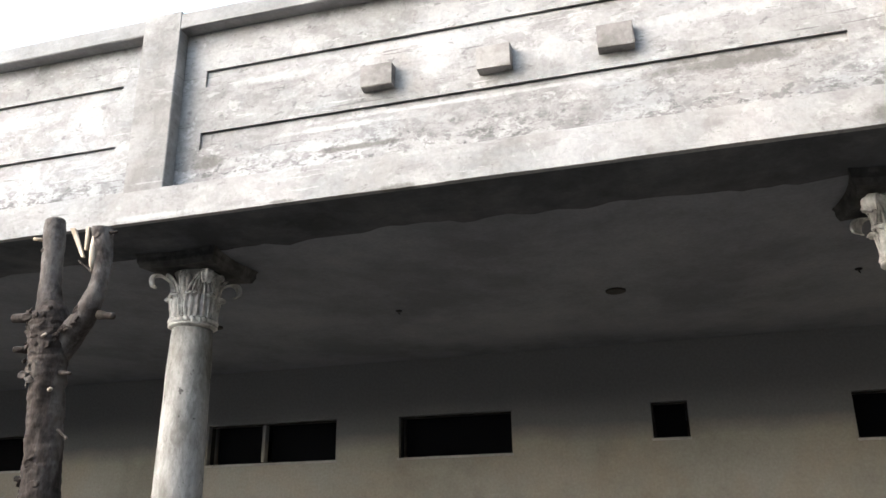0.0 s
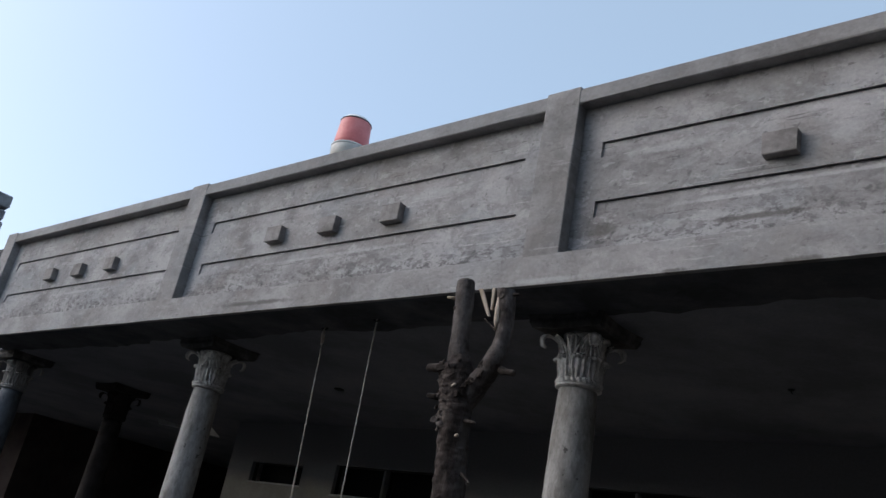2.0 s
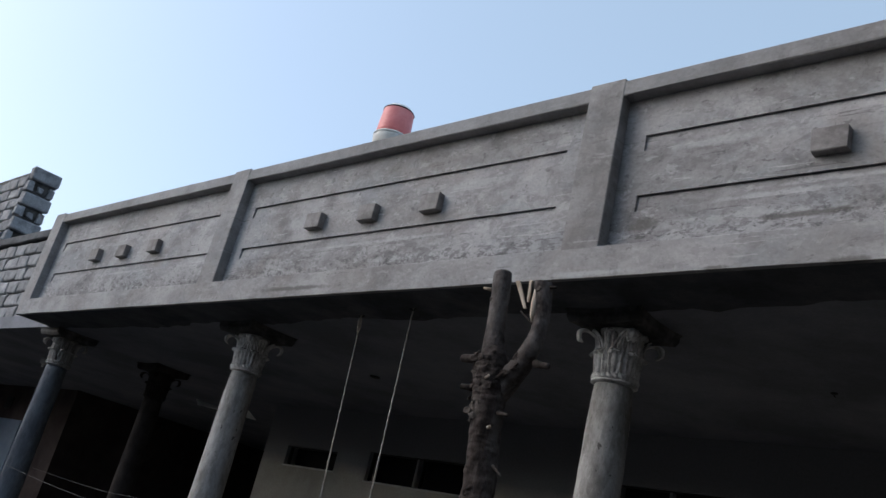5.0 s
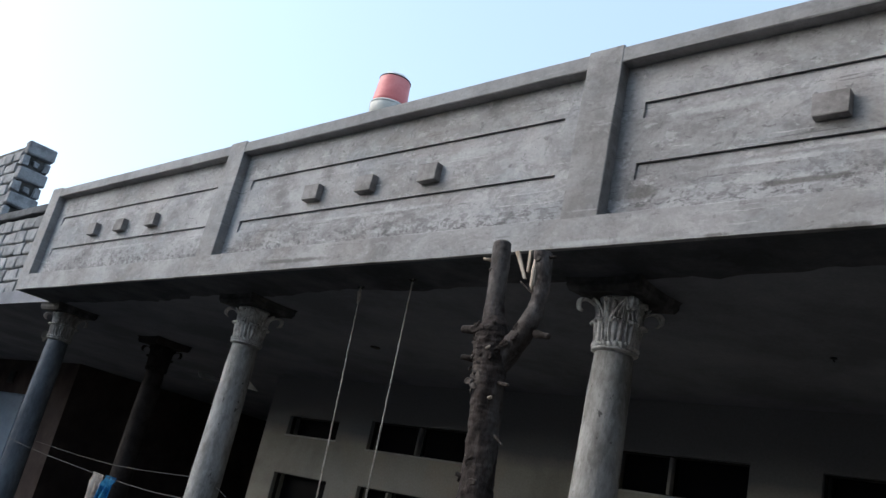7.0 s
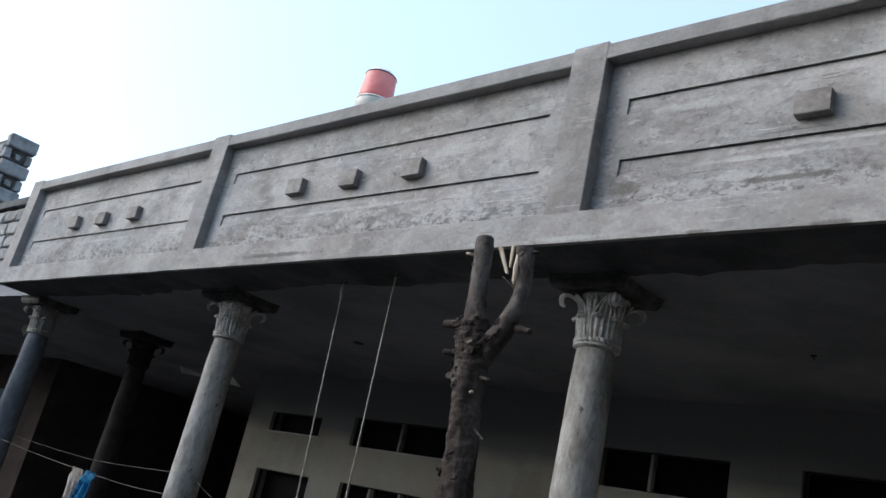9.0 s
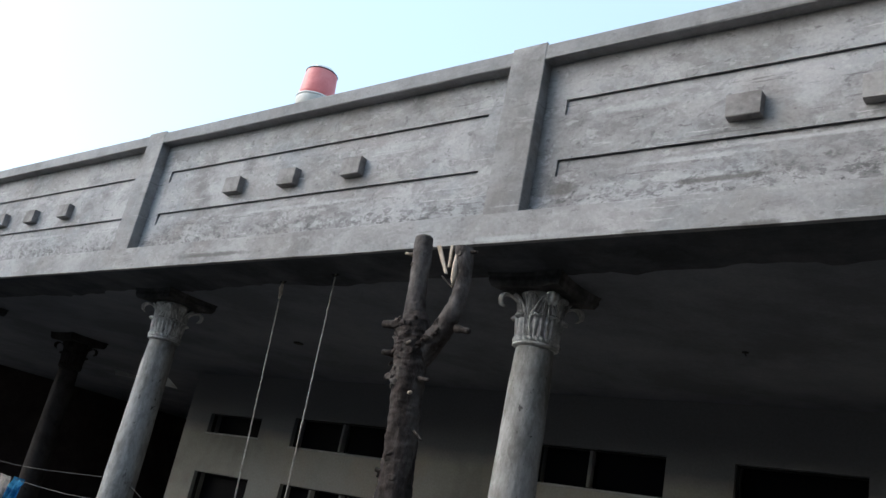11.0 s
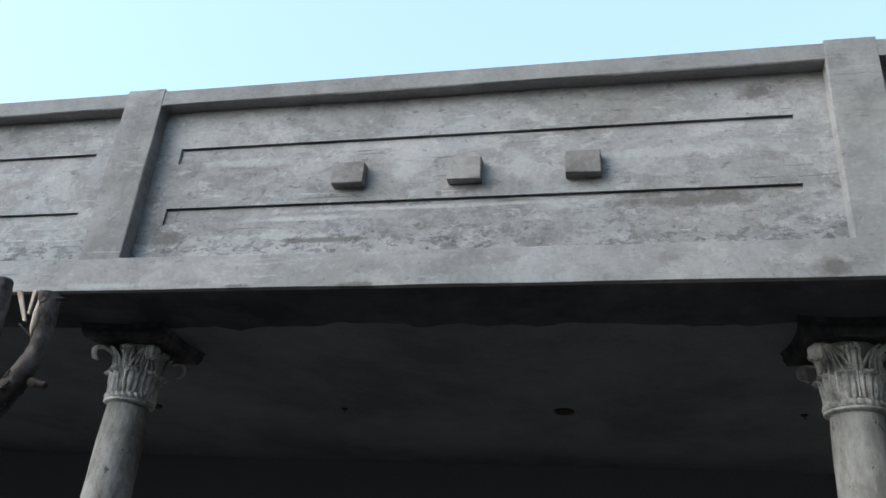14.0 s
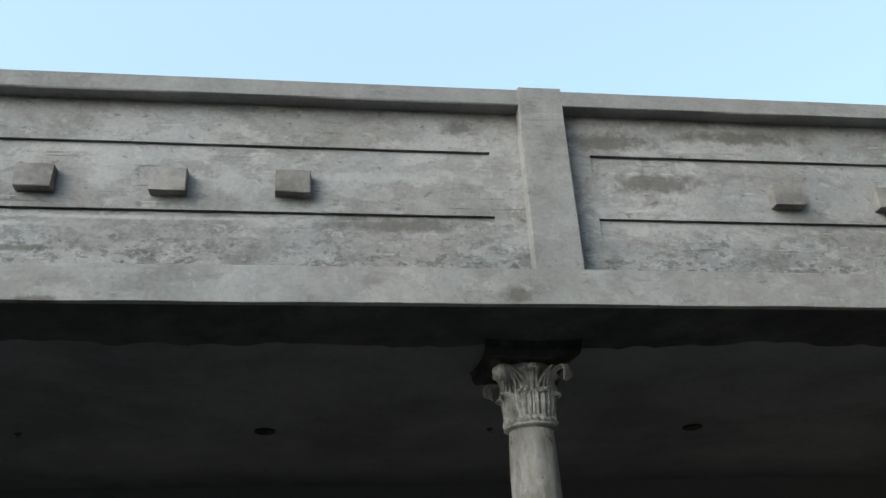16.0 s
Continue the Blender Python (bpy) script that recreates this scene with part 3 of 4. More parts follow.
def build_column(x, y, shaft_mat, cast_mat, top_mat, label):
    col = thing("column", label, "column", group="veranda columns", at=(x, y, 0.15))
    z = -0.15
    part("base", lathe([(0.19, z + 0.15), (0.19, z + 0.24), (0.165, z + 0.27), (0.15, z + 0.33)], 40), shaft_mat, col)
    low, high = 0.30, RING_Z - 0.012
    heights = sorted([low + (high - low) * i / 40 for i in range(41)] + [2.362, 2.369, 2.376, 2.383])
    prof = []
    for i, h in enumerate(heights):
        r = 0.111 + 0.0175 * math.sqrt(max(0.0, (high - h) * (RING_Z - 0.29) / (high - low))) + 0.0015 * noise.noise((h * 8, 3, 1))
        prof.append((r, z + h))
    shaft = lathe(prof, 72)
    for v in shaft.verts:
        h = v.co.z - z
        seam = 0.0045 * max(0, 1 - abs(h - 2.372) / 0.008) * max(0.0, 0.35 + 1.3 * noise.noise((v.co.x * 9, v.co.y * 9, 4.0)))
        k = 1 - seam / 0.12
        v.co.x = v.co.x * k + 0.0026 * noise.noise(v.co * 7)
        v.co.y = v.co.y * k + 0.0026 * noise.noise(v.co * 7 + Vector((5, 0, 0)))
    part("shaft", shaft, shaft_mat, col, smooth=True)
    part("lower_ring", lathe([(0.092, z + RING_Z - 0.025), (0.094, z + RING_Z - 0.004), (0.126, z + RING_Z - 0.003), (0.136, z + RING_Z + 0.003), (0.134, z + RING_Z + 0.011), (0.106, z + RING_Z + 0.014)], 48), cast_mat, col, smooth=True)
    rope = bmesh.new()
    n_u, n_v = 240, 8
    rings = []
    for i in range(n_u):
        a = 2 * math.pi * i / n_u
        row = []
        for k in range(n_v):
            b = 2 * math.pi * k / n_v
            r = 0.0160 + 0.012 * (abs(math.cos(a * 12 + b * 0.5)) ** 0.7 - 0.6)
            row.append(rope.verts.new(((0.120 + r * math.cos(b)) * math.cos(a), (0.120 + r * math.cos(b)) * math.sin(a), z + RING_Z + 0.030 + r * math.sin(b))))
        rings.append(row)
    for i in range(n_u):
        for k in range(n_v):
            rope.faces.new((rings[i][k], rings[(i + 1) % n_u][k], rings[(i + 1) % n_u][(k + 1) % n_v], rings[i][(k + 1) % n_v]))
    part("rope_ring", rope, cast_mat, col, "cast rope moulding", smooth=True)
    b0 = z + RING_Z + 0.045
    part("bell", lathe([(0.092, b0 - 0.025), (0.090, b0 + 0.06), (0.092, b0 + 0.14), (0.100, b0 + 0.20), (0.118, b0 + 0.25), (0.13, b0 + 0.275)], 40), cast_mat, col, smooth=True)
    for i in range(8):
        part("leaf", leaf_mesh(0.145, 0.090, 0.014, 0.017, (i + 0.5) * math.pi / 4, 0.113, b0 - 0.010, 3, 0.020), cast_mat, col, smooth=True)
    for i in range(8):
        if i % 2 == 0:
            part("leaf", leaf_mesh(0.245, 0.064, 0.026, 0.016, i * math.pi / 4, 0.106, b0 + 0.01, 3, 0.022), cast_mat, col, smooth=True)
        else:
            part("corner_leaf", corner_leaf(i * math.pi / 4, b0), cast_mat, col, smooth=True)
    for i in range(24):
        a = (i + 0.5) * math.pi / 12
        corner = math.pi / 4 + math.pi / 2 * math.floor(a / (math.pi / 2))
        toward = corner - a
        bend = 0.55 if abs(toward) > 0.3 else 0.25
        keys = [(r * math.cos(a + toward * w), r * math.sin(a + toward * w), b0 + h, q) for r, w, h, q in
                ((0.120, 0, 0.0, 0.004), (0.132, 0.02, 0.06, 0.006), (0.133, 0.1 * bend, 0.12, 0.007), (0.135, 0.6 * bend, 0.18, 0.0075), (0.149, 1.2 * bend, 0.228, 0.007), (0.172, 1.6 * bend, 0.252, 0.004))]
        p, r = spline(keys, 3)
        part("stalk", tube(p, r, 7), cast_mat, col, smooth=True)
    ab = bmesh.new()
    for level in ((0.225, b0 + 0.268), (0.24, b0 + 0.300), (0.24, b0 + 0.325), (0.25, SOFFIT - 0.15 - 0.001)):
        row = []
        for i in range(4):
            for k in range(12):
                t = k / 12 * 2 - 1
                h, dip = level[0], 0.032 * (1 - t * t)
                px, py = h - dip, h * t
                ang = i * math.pi / 2
                row.append(ab.verts.new((px * math.cos(ang) - py * math.sin(ang), px * math.sin(ang) + py * math.cos(ang), level[1])))
        if level[0] == 0.225:
            prev = row
            ab.faces.new(row)
        else:
            for k in range(48):
                ab.faces.new((prev[k], prev[(k + 1) % 48], row[(k + 1) % 48], row[k]))
            prev = row
    ab.faces.new(prev)
    part("abacus", ab, top_mat, col, "dark square abacus")
    return col


COLUMN_Y = 0.658
first_column = build_column(0.058, COLUMN_Y, SHAFT, CAPITAL, DARK_CEMENT, "round grey cement column with a leafy cast capital")
for cx, cy, turn in ((3.72, COLUMN_Y, 90), (-3.55, COLUMN_Y, 180), (7.36, COLUMN_Y, 270)):
    copy_thing(first_column, pose(cx, cy, 0.15, 0, 0, turn))
# left column: shaft and capital both use darker tones in place of shade
build_column(-7.25, COLUMN_Y, SHADED_BLUE_SHAFT, SHAFT, DARK_CEMENT, "round cement column, toned dark and bluish for shade")
# the lobby column gets the darkened tones, shade included, on every part
build_column(-7.2, 1.92, SHADED_LOBBY_SHAFT, SHADED_LOBBY_SHAFT, SHADED_LOBBY_SHAFT, "brown column standing inside the lobby, its colour darkened for shade")

# ---- ceiling fittings ----


def downlight(x, y, r):
    ob = thing("ceiling_socket", "round dark empty lamp socket in the ceiling", "lamp socket", group="ceiling sockets", at=(x, y, SOFFIT))
    part("rim", lathe([(r * 0.8, 0.003), (r, 0.003), (r, -0.004), (r * 0.9, -0.008), (r * 0.8, -0.008)], 28), FRAME, ob)
    part("cup", lathe([(r * 0.8, 0.003), (r * 0.8, -0.006), (r * 0.3, -0.003)], 28), BLACK, ob)


for lx in (-3.38, -0.6, 2.31, 5.15):
    downlight(lx, 1.968, 0.066 if lx > 0 else 0.05)
for nx in (0.82, 3.76):
    ob = thing("ceiling_hook", "small dark iron hook in the ceiling", "hook", group="ceiling hooks", at=(nx, 1.98, SOFFIT + 0.004))
    part("plate", lathe([(0.022, 0), (0.022, -0.006), (0.012, -0.01)], 12), BLACK, ob)
    part("stem", tube([(0, 0, -0.005), (0, 0, -0.02), (0.01, 0, -0.028)], (0.004, 0.004, 0.003), 6), BLACK, ob)


def ceiling_fan(x, y, z, r):
    ob = thing("ceiling_fan", "white ceiling fan hanging in the dark lobby", "fan", at=(x, y, z))
    part("rod", tube([(0, 0, 0.05), (0, 0, SOFFIT - z + 0.003)], (0.012, 0.012), 10), WHITE, ob)
    part("motor", lathe([(0.03, -0.05), (0.09, -0.04), (0.1, 0.0), (0.09, 0.035), (0.03, 0.055)], 28), WHITE, ob, smooth=True)
    for i in range(3):
        blade = box(0.09, r, -0.06, 0.06, -0.004, 0.004, 0.003)
        for v in blade.verts:
            v.co.y *= 0.7 + 1.0 * (v.co.x - 0.09) / (r - 0.09)
        part("blade", blade, WHITE, ob, m=pose(0, 0, 0, 0, 0, i * 120 + 10) @ pose(0, 0, 0, -24))
    return ob


ceiling_fan(-6.36, 2.47, 2.83, 0.40)

# ---- swing rope ----
swing = thing("swing_rope", "pale jute rope hung in two strands from the ceiling", "rope")


def rope_strand(keys):
    pts, rad = [], []
    a, b = Vector(keys[0]), Vector(keys[1])
    for i in range(90):
        t = i / 89
        p = a.lerp(b, t)
        pts.append((p.x + 0.0012 * math.sin(i * 1.9), p.y + 0.004 * math.sin(t * 3), p.z))
        rad.append(0.0052 + 0.001 * math.sin(i * 2.4))
    return tube(pts, rad, 7)


part("strand", rope_strand(((-1.966, 0.415, SOFFIT), (-1.83, 0.43, 0.62))), ROPE, swing, smooth=True)
part("strand", rope_strand(((-1.36, 0.325, SOFFIT), (-1.33, 0.36, 0.62))), ROPE, swing, smooth=True)
loop_pts, loop_rad = spline([(-1.83, 0.43, 0.62, 0.0065), (-1.78, 0.42, 0.5, 0.0065), (-1.58, 0.4, 0.44, 0.0065), (-1.38, 0.37, 0.5, 0.0065), (-1.33, 0.36, 0.62, 0.0065)])
part("loop", tube(loop_pts, loop_rad, 7), ROPE, swing, smooth=True)
knot = tube([(-1.968, 0.415, SOFFIT - 0.005), (-1.966, 0.412, SOFFIT - 0.05), (-1.963, 0.415, SOFFIT - 0.09), (-1.962, 0.415, SOFFIT - 0.13)], (0.008, 0.013, 0.015, 0.007), 9, lumps=0.4)
part("knot", knot, CLOTH, swing, "frayed pale knot", smooth=True)
for hx, hy in ((-1.966, 0.415), (-1.36, 0.325)):
    part("hook", tube([(hx - 0.03, hy, SOFFIT - 0.002), (hx, hy, SOFFIT - 0.018), (hx + 0.03, hy, SOFFIT - 0.002)], (0.006, 0.006, 0.006), 6), BLACK, swing)

# ---- lopped tree ----
TX, TY = 0.17, -0.4636
tree = thing("tree_trunk", "lopped bare grey-brown tree trunk forking in two, beside the veranda", "tree", at=(TX, TY, 0.0))


def limb(keys, seed, lumps=0.2, segments=36, steps=20):
    pts, rad = spline([(x - TX, y, z, r) for x, y, z, r in keys], steps)
    return tube(pts, rad, segments, lumps=lumps, seed=seed)


part("trunk", limb([(0.215, 0, -0.05, 0.125), (0.205, 0, 0.6, 0.098), (0.19, 0, 1.3, 0.088), (0.171, 0, 1.77, 0.081), (0.157, 0, 1.95, 0.074), (0.138, 0, 2.12, 0.071),
                    (0.127, 0, 2.22, 0.071), (0.113, 0, 2.36, 0.077), (0.106, 0, 2.43, 0.083), (0.098, 0, 2.50, 0.088), (0.09, 0, 2.57, 0.072), (0.082, 0, 2.62, 0.05)], 1.0, 0.13, steps=26), BARK, tree, smooth=True)
left_limb = part("limb", limb([(0.09, 0, 2.52, 0.068), (0.076, 0, 2.61, 0.054), (0.058, 0, 2.737, 0.045), (0.047, 0, 2.88, 0.0455), (0.037, 0, 2.98, 0.046), (0.034, 0, 3.01, 0.044), (0.033, 0, 3.018, 0.034)], 3.0, 0.10), LIMB_BARK, tree, smooth=True)
right_limb = part("limb", limb([(0.10, 0.02, 2.34, 0.045), (0.165, 0.024, 2.45, 0.056), (0.245, 0.004, 2.54, 0.051), (0.300, -0.012, 2.62, 0.042), (0.320, -0.008, 2.70, 0.037), (0.318, 0, 2.785, 0.038),
                                (0.307, 0, 2.86, 0.042), (0.293, 0, 2.93, 0.046), (0.292, 0, 2.945, 0.043)], 6.0, 0.12), LIMB_BARK, tree, smooth=True)
# x, z of the foot; x, z of the end; radius; how far the end leans forward; pale cut or bark
STUBS = ((0.03, 2.560, -0.085, 2.562, 0.021, 0.03, 0), (0.01, 2.422, -0.052, 2.424, 0.015, 0.03, 0), (0.345, 2.545, 0.43, 2.528, 0.016, 0.03, 0), (0.19, 2.310, 0.275, 2.296, 0.008, 0.05, 0),
         (0.155, 2.236, 0.205, 2.233, 0.009, 0.07, 1), (0.22, 2.075, 0.284, 2.035, 0.006, 0.03, 0), (-0.01, 2.925, -0.052, 2.930, 0.008, 0.02, 1), (0.33, 2.92, 0.378, 2.917, 0.008, 0.01, 0),
         (0.15, 2.50, 0.135, 2.45, 0.007, 0.088, 1), (0.30, 2.72, 0.205, 2.80, 0.0045, 0.02, 0), (0.10, 1.88, 0.06, 1.89, 0.012, 0.03, 0))
for i, (x0, z0, x1, z1, r, lean, pale) in enumerate(STUBS):
    a, b = Vector((x0 - TX, -lean * 0.4, z0)), Vector((x1 - TX, -lean, z1))
    part("stub", tube([a, a.lerp(b, 0.5), a.lerp(b, 0.94), b], (r * 1.3, r, r * 0.92, r * 0.6), 10, lumps=0.18, seed=i), CUT if pale else BARK, tree, "pale cut twig" if pale else "", smooth=True)
# knots: dark rounded scars where twigs were cut
for x, z, r in ((0.055, 2.30, 0.024), (0.12, 2.36, 0.022), (0.035, 2.55, 0.03), (0.11, 2.46, 0.024), (0.15, 2.42, 0.02), (0.15, 1.94, 0.02), (0.19, 1.86, 0.022), (0.03, 2.86, 0.014), (0.30, 2.90, 0.016), (0.06, 2.50, 0.024)):
    scar = bmesh.new()
    bmesh.ops.create_icosphere(scar, subdivisions=3, radius=r)
    for v in scar.verts:
        rim = math.hypot(v.co.x, v.co.z) / r
        v.co *= 1 + 0.4 * noise.noise(v.co * 55 + Vector((x * 40, 0, z)))
        v.co.y *= 0.42 if rim > 0.55 else 0.22
        v.co.z *= 0.75
    core = 0.043 if z > 2.62 else 0.074
    part("knot", scar, BARK, tree, smooth=True, m=pose(x - TX, -core * 0.93, z))
# flaking bark round the fork and up the trunk
for i in range(52):
    z = random.uniform(2.26, 2.58) if i < 48 else random.uniform(1.6, 2.3)
    a = random.uniform(-2.75, -0.35)
    cx = 0.17 + (1.77 - z) * 0.115
    rr = 0.075 if z < 2.36 else 0.083
    flake = bmesh.new()
    bmesh.ops.create_icosphere(flake, subdivisions=2, radius=1.0)
    w, h = random.uniform(0.008, 0.028), random.uniform(0.005, 0.016)
    for v in flake.verts:
        v.co = Vector((v.co.x * w, v.co.y * 0.005, v.co.z * h)) * (1 + 0.7 * noise.noise(v.co * 2.5 + Vector((i * 3.0, 0, 0))))
    part("bark_flake", flake, BARK, tree, m=pose(cx - TX + rr * math.cos(a), rr * math.sin(a), z, random.uniform(-35, 20), random.uniform(-40, 40), math.degrees(a) + 90 + random.uniform(-25, 25)))
for i in range(16):
    k = random.random()
    x, z = 0.17 + 0.11 * k + random.uniform(-0.02, 0.02), 2.45 + 0.13 * k + random.uniform(-0.035, 0.035)
    flake = bmesh.new()
    bmesh.ops.create_icosphere(flake, subdivisions=2, radius=1.0)
    w, h = random.uniform(0.008, 0.02), random.uniform(0.005, 0.012)
    for v in flake.verts:
        v.co = Vector((v.co.x * w, v.co.y * 0.006, v.co.z * h)) * (1 + 0.7 * noise.noise(v.co * 2.5 + Vector((i * 5.0, 1, 0))))
    part("bark_flake", flake, BARK, tree, m=pose(x - TX, -0.053 + 0.012 * k, z, random.uniform(-25, 20), random.uniform(-60, 0), random.uniform(-25, 25)))
part("peeled_patch", tube([(0.290 - TX, -0.030, 2.74), (0.289 - TX, -0.035, 2.78), (0.285 - TX, -0.036, 2.84), (0.277 - TX, -0.034, 2.90)], (0.006, 0.014, 0.013, 0.005), 10, lumps=0.4), CUT, right_limb, "pale peeled wood", smooth=True)
for i, (x, lean, h, w) in enumerate(((0.240, -0.075, 0.145, 0.013), (0.252, -0.004, 0.11, 0.009))):
    sp = box(-w, w, -0.006, 0.006, 0, h, 0.002)
    for v in sp.verts:
        k = v.co.z / h
        v.co.x = v.co.x * (0.55 + 0.45 * k) + lean * k ** 1.1
    part("splinter", sp, CUT, right_limb, "pale split wood", m=pose(x - TX, -0.034 - i * 0.004, 2.805 + i * 0.03))

# ---- drum on the roof ----
tagged(part("tank_stand", box(-6.2, -5.1, 2.96, 4.1, SOFFIT + 0.25, 6.76, 0.02), SMOOTH), "plain cement stand on the roof", "stand", kind="structure")
tank = thing("water_drum", "faded red plastic water drum with a pale base and lid", "drum", at=(-5.665, 3.20, 6.74))
part("base_tub", lathe([(0.20, 0), (0.245, 0.02), (0.258, 0.17), (0.262, 0.225), (0.25, 0.24), (0.225, 0.245)], 48), BASE, tank, "dusty cream moulded base", smooth=True)
part("seam_ring", lathe([(0.22, 0.236), (0.262, 0.238), (0.27, 0.25), (0.262, 0.264), (0.235, 0.268)], 48), WHITE, tank, "thin white ring", smooth=True)
part("body", lathe([(0.225, 0.26), (0.247, 0.266), (0.243, 0.33), (0.222, 0.64), (0.22, 0.665), (0.20, 0.67)], 48), RED, tank, smooth=True)
part("rim", lathe([(0.20, 0.664), (0.224, 0.664), (0.228, 0.672), (0.222, 0.68), (0.2, 0.682)], 48), FRAME, tank, smooth=True)
part("lid", lathe([(0.212, 0.68), (0.205, 0.70), (0.17, 0.735), (0.07, 0.757), (0.01, 0.758)], 40), WHITE, tank, "white domed lid", smooth=True)

# ---- neighbouring wing ----
NY = 0.45
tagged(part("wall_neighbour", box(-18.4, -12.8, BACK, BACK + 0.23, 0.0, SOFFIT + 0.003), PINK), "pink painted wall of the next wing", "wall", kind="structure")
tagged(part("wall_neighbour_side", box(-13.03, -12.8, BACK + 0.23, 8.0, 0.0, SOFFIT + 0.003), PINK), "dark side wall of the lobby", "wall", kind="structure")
tagged(part("door_neighbour", box(-18.3, -14.6, BACK - 0.045, BACK - 0.002, 0.02, 2.5, 0.01), BLUE), "flat light blue painted door leaf", "door", kind="structure")
vent = thing("vent_hole", "small dark square vent in the pink wall", "vent", at=(-15.6, BACK - 0.005, 2.82))
part("frame", box(-0.17, 0.17, -0.015, 0, -0.13, 0.13, 0.006), FRAME, vent)
part("opening", box(-0.13, 0.13, -0.02, -0.012, -0.1, 0.1), BLACK, vent)
part_slab = long_bar(-18.6, -7.278, NY - 0.02, NY + 0.4, SOFFIT + 0.012, 3.315, 0.012, bevel=0.012)
tagged(part("trim_slab", part_slab, PIER), "rough pale cement slab edge", "slab", kind="structure")
bulb = thing("bulb_holder", "small white bulb holder under the slab", "lamp", at=(-9.9, 1.55, SOFFIT))
part("cup", lathe([(0.035, 0.003), (0.05, -0.03), (0.05, -0.09), (0.03, -0.11)], 20), WHITE, bulb, smooth=True)
part("stem", tube([(0, 0, -0.1), (0, 0, -0.15)], (0.018, 0.015), 10), WHITE, bulb)
# end wall out of view, added so no sun enters from the left
tagged(part("wall_west", box(-18.6, -18.4, NY + 0.4, 8.2, 0.0, SOFFIT + 0.003), PINK), "unseen pink end wall added to keep sun out of the wing", "wall", kind="structure")
stone = thing("stone_parapet", "grey rough stone parapet with a taller stepped end", "parapet", kind="structure")
part("core", box(-18.0, -7.29, NY + 0.03, NY + 0.36, 3.31, 4.435), MORTAR, stone, "dark mortar")
part("core", box(-18.0, -10.21, NY + 0.03, NY + 0.36, 4.555, 5.735), DARK_CEMENT, stone, "dark mortar")
part("coping", long_bar(-18.0, -7.29, NY - 0.05, NY + 0.4, 4.44, 4.555, 0.012, bevel=0.012), BEAM, stone, "dark stone coping")


def stone_mesh(w, d, h, seed):
    bm = bmesh.new()
    box(-w / 2, w / 2, 0, d, 0, h, min(w, h) * 0.13, bm=bm)
    for v in bm.verts:
        v.co += Vector((noise.noise(v.co * 9 + Vector((seed, 0, 0))), noise.noise(v.co * 9 + Vector((0, seed, 0))), noise.noise(v.co * 9 + Vector((0, 0, seed))))) * 0.022
    return mesh_of("stone", bm, STONE)


stone_meshes = [stone_mesh(w, 0.10, 0.165, s) for s, w in enumerate((0.36, 0.30, 0.42, 0.26, 0.33))]


def lay(x_from, x_to, z_from, rows):
    for r in range(rows):
        x = x_to - (0.02 if r % 2 else 0.14)
        k = r * 3
        while x > x_from:
            me = stone_meshes[k % 5]
            w = (0.36, 0.30, 0.42, 0.26, 0.33)[k % 5]
            ob = new("stone", me)
            ob.location = (x - w / 2, NY - 0.015, z_from + r * 0.185)
            ob.parent = stone
            x -= w + 0.022
            k += 1


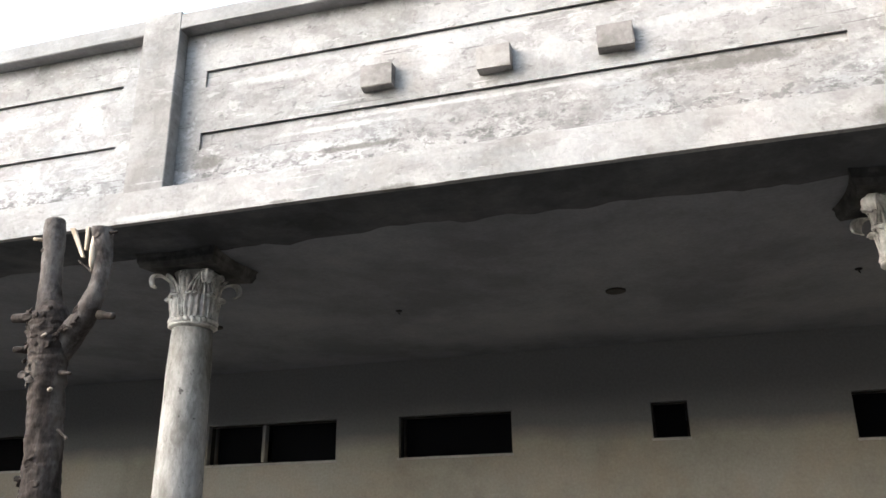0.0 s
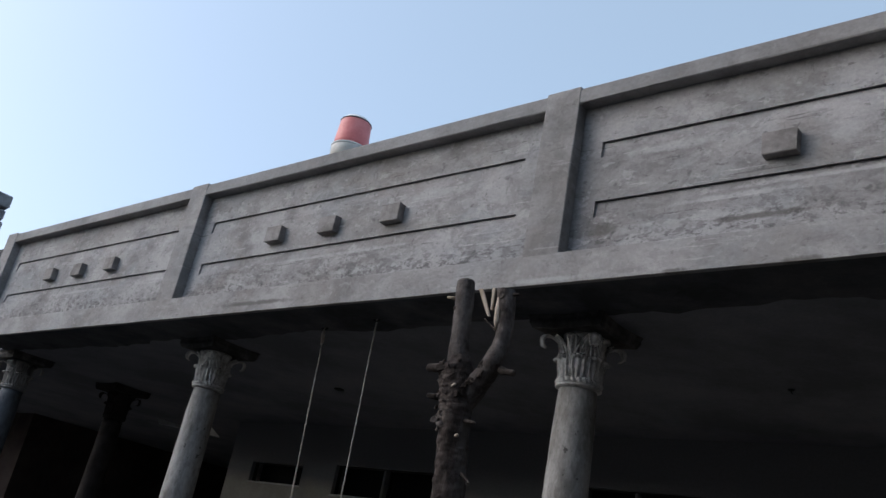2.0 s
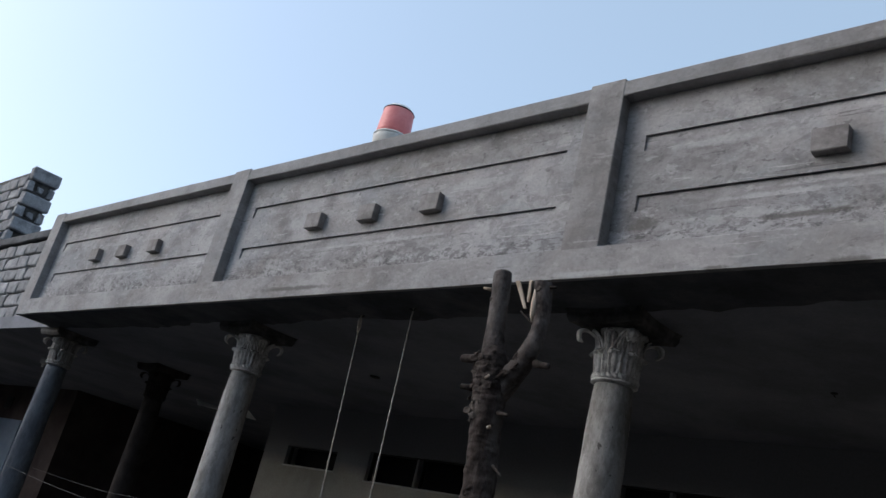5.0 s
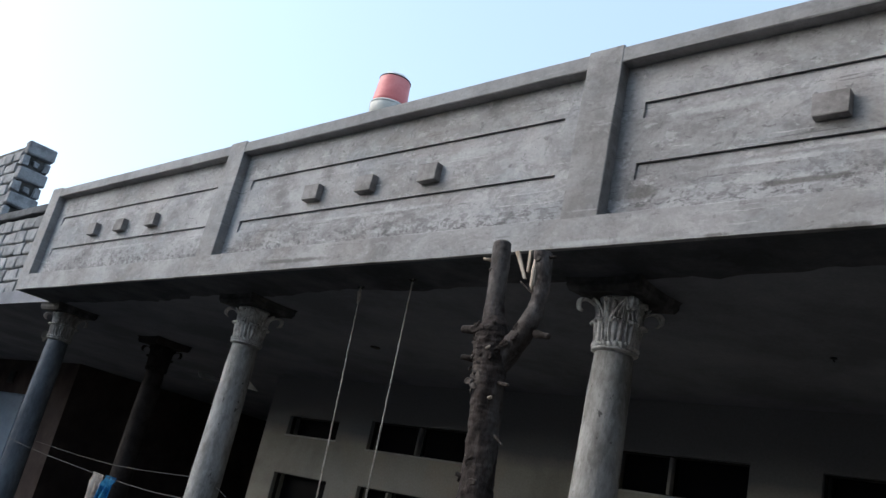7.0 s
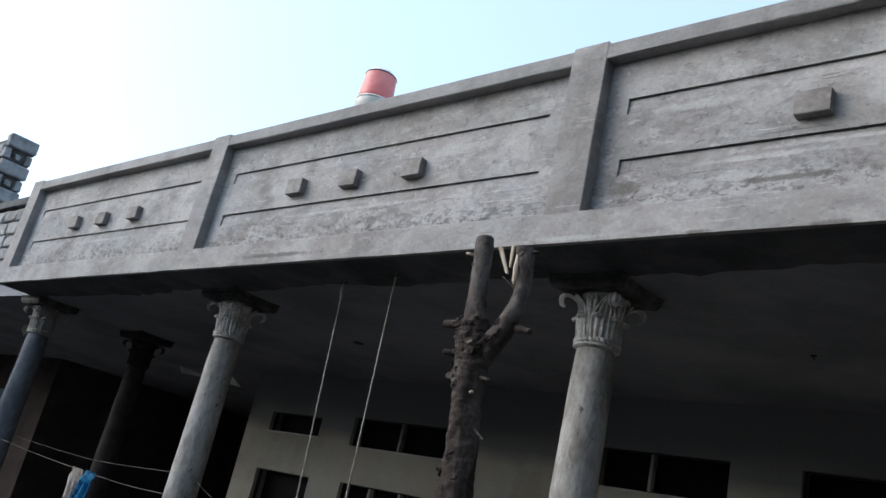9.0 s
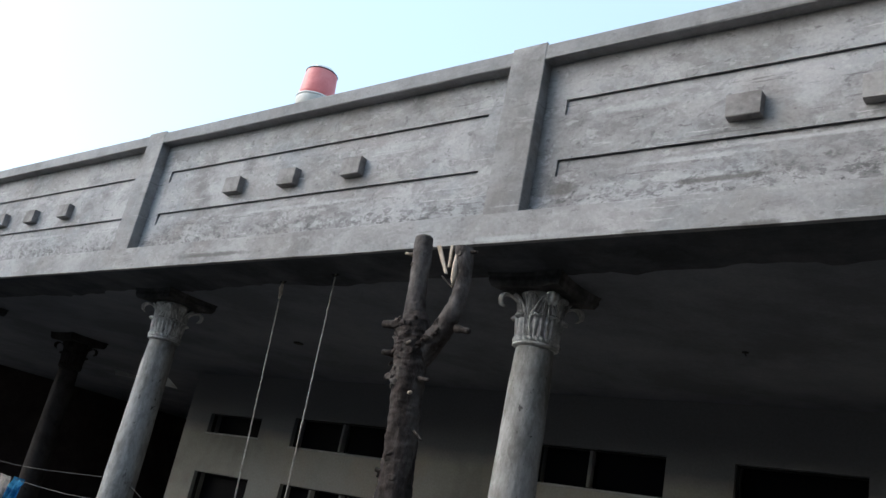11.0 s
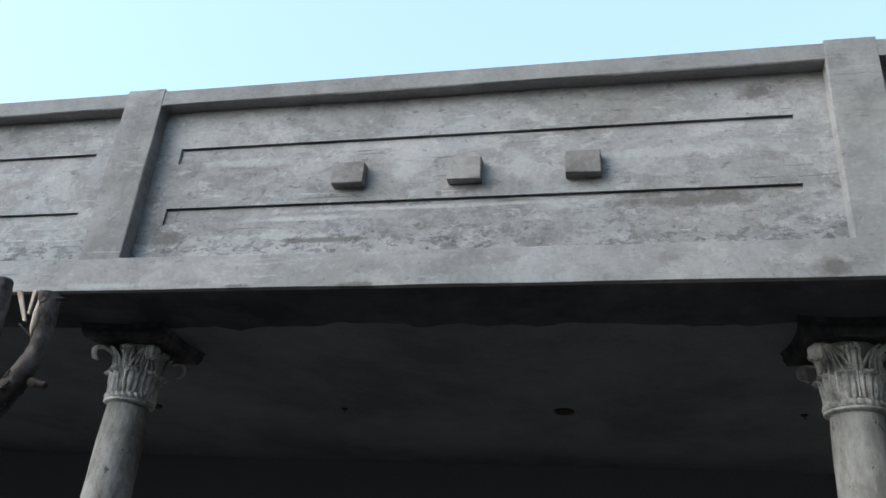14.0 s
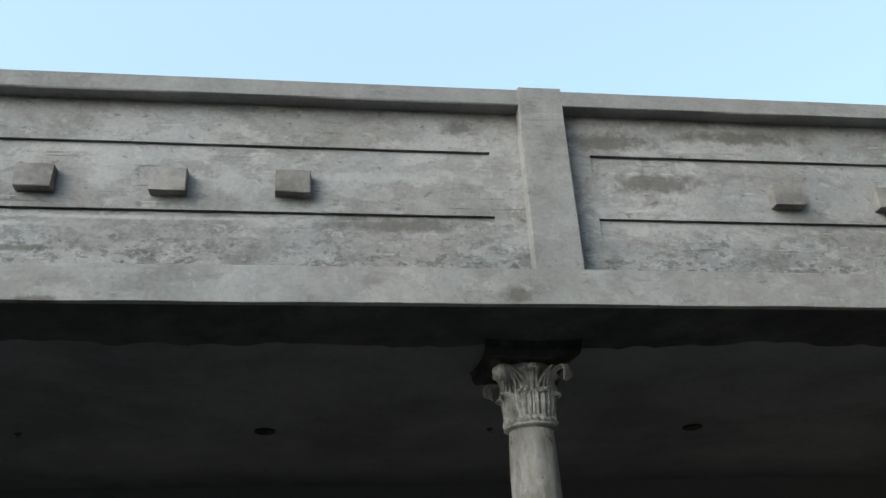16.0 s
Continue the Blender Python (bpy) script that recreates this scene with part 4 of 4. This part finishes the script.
lay(-11.6, -7.31, 3.325, 6)
lay(-13.2, -10.25, 4.565, 6)
long_quoins = [stone_mesh(0.42, 0.15, 0.195, 20 + r) for r in range(3)]
corner_stones = [stone_mesh(0.11, 0.13, 0.15, 30 + r) for r in range(3)]
pebbles = [stone_mesh(0.085, 0.10, 0.085, 40 + r) for r in range(3)]
for r in range(6):
    # long blocks, and between them dark joints with a corner stone, a pebble and an end stone
    course = ((long_quoins[r // 2], 0.19, 0.0, "quoin"),) if r % 2 else ((corner_stones[r // 2], 0.03, 0.02, "quoin"), (pebbles[r // 2], 0.19, 0.045, "stone"), (corner_stones[(r // 2 + 1) % 3], 0.345, 0.02, "quoin"))
    for me, dy, dz, kind_of in course:
        ob = new(kind_of, me)
        ob.parent = stone
        ob.matrix_basis = pose(-10.12 - (0.0 if r % 2 else 0.035), NY + dy, 4.565 + r * 0.205 + dz, 0, 0, 90)

# ---- washing line ----
line = thing("washing_line", "thin pale cord strung between the columns", "cord")
for keys in ([(-7.17, 0.48, 1.63, 0.0024), (-6.2, 0.52, 1.55, 0.0024), (-5.0, 0.55, 1.485, 0.0024), (-4.2, 0.56, 1.46, 0.0024), (-3.5, 0.49, 1.47, 0.0024)],
             [(-3.38, 0.66, 1.61, 0.002), (-3.1, 0.68, 1.5, 0.002), (-2.6, 0.72, 1.3, 0.002)],
             [(-7.10, 0.76, 1.66, 0.002), (-5.4, 0.8, 1.60, 0.002), (-3.6, 0.76, 1.66, 0.002)]):
    p, r = spline(keys, 12)
    part("strand", tube(p, r, 6), CORD, line, smooth=True)
cloth = thing("hanging_cloth", "crumpled pale and blue cloth hung over the cord", "cloth")


def drape(x0, x1, drop, shift):
    bm = bmesh.new()
    nu, nv = 18, 16
    rows = []
    for j in range(nv):
        v = j / (nv - 1)
        row = []
        for i in range(nu):
            u = i / (nu - 1)
            x = x0 + (x1 - x0) * u + 0.04 * math.sin(v * 4 + shift)
            y = 0.545 + 0.03 * math.sin(u * 15 + shift) * (0.4 + v) + (0.012 if v < 0.1 else -0.01)
            row.append(bm.verts.new((x, y, 1.50 - drop * v * (1 + 0.1 * math.sin(u * 7)) - (0.012 * (u - 0.5)))))
        rows.append(row)
    for a, b in zip(rows, rows[1:]):
        for i in range(nu - 1):
            bm.faces.new((a[i], a[i + 1], b[i + 1], b[i]))
    bmesh.ops.solidify(bm, geom=bm.faces[:], thickness=0.004)
    return bm


part("pale_half", drape(-5.22, -5.03, 0.6, 0.0), CLOTH, cloth, "pale printed half", smooth=True)
part("blue_half", drape(-5.03, -4.8, 0.5, 1.4), CLOTH_BLUE, cloth, "bright blue half", smooth=True)
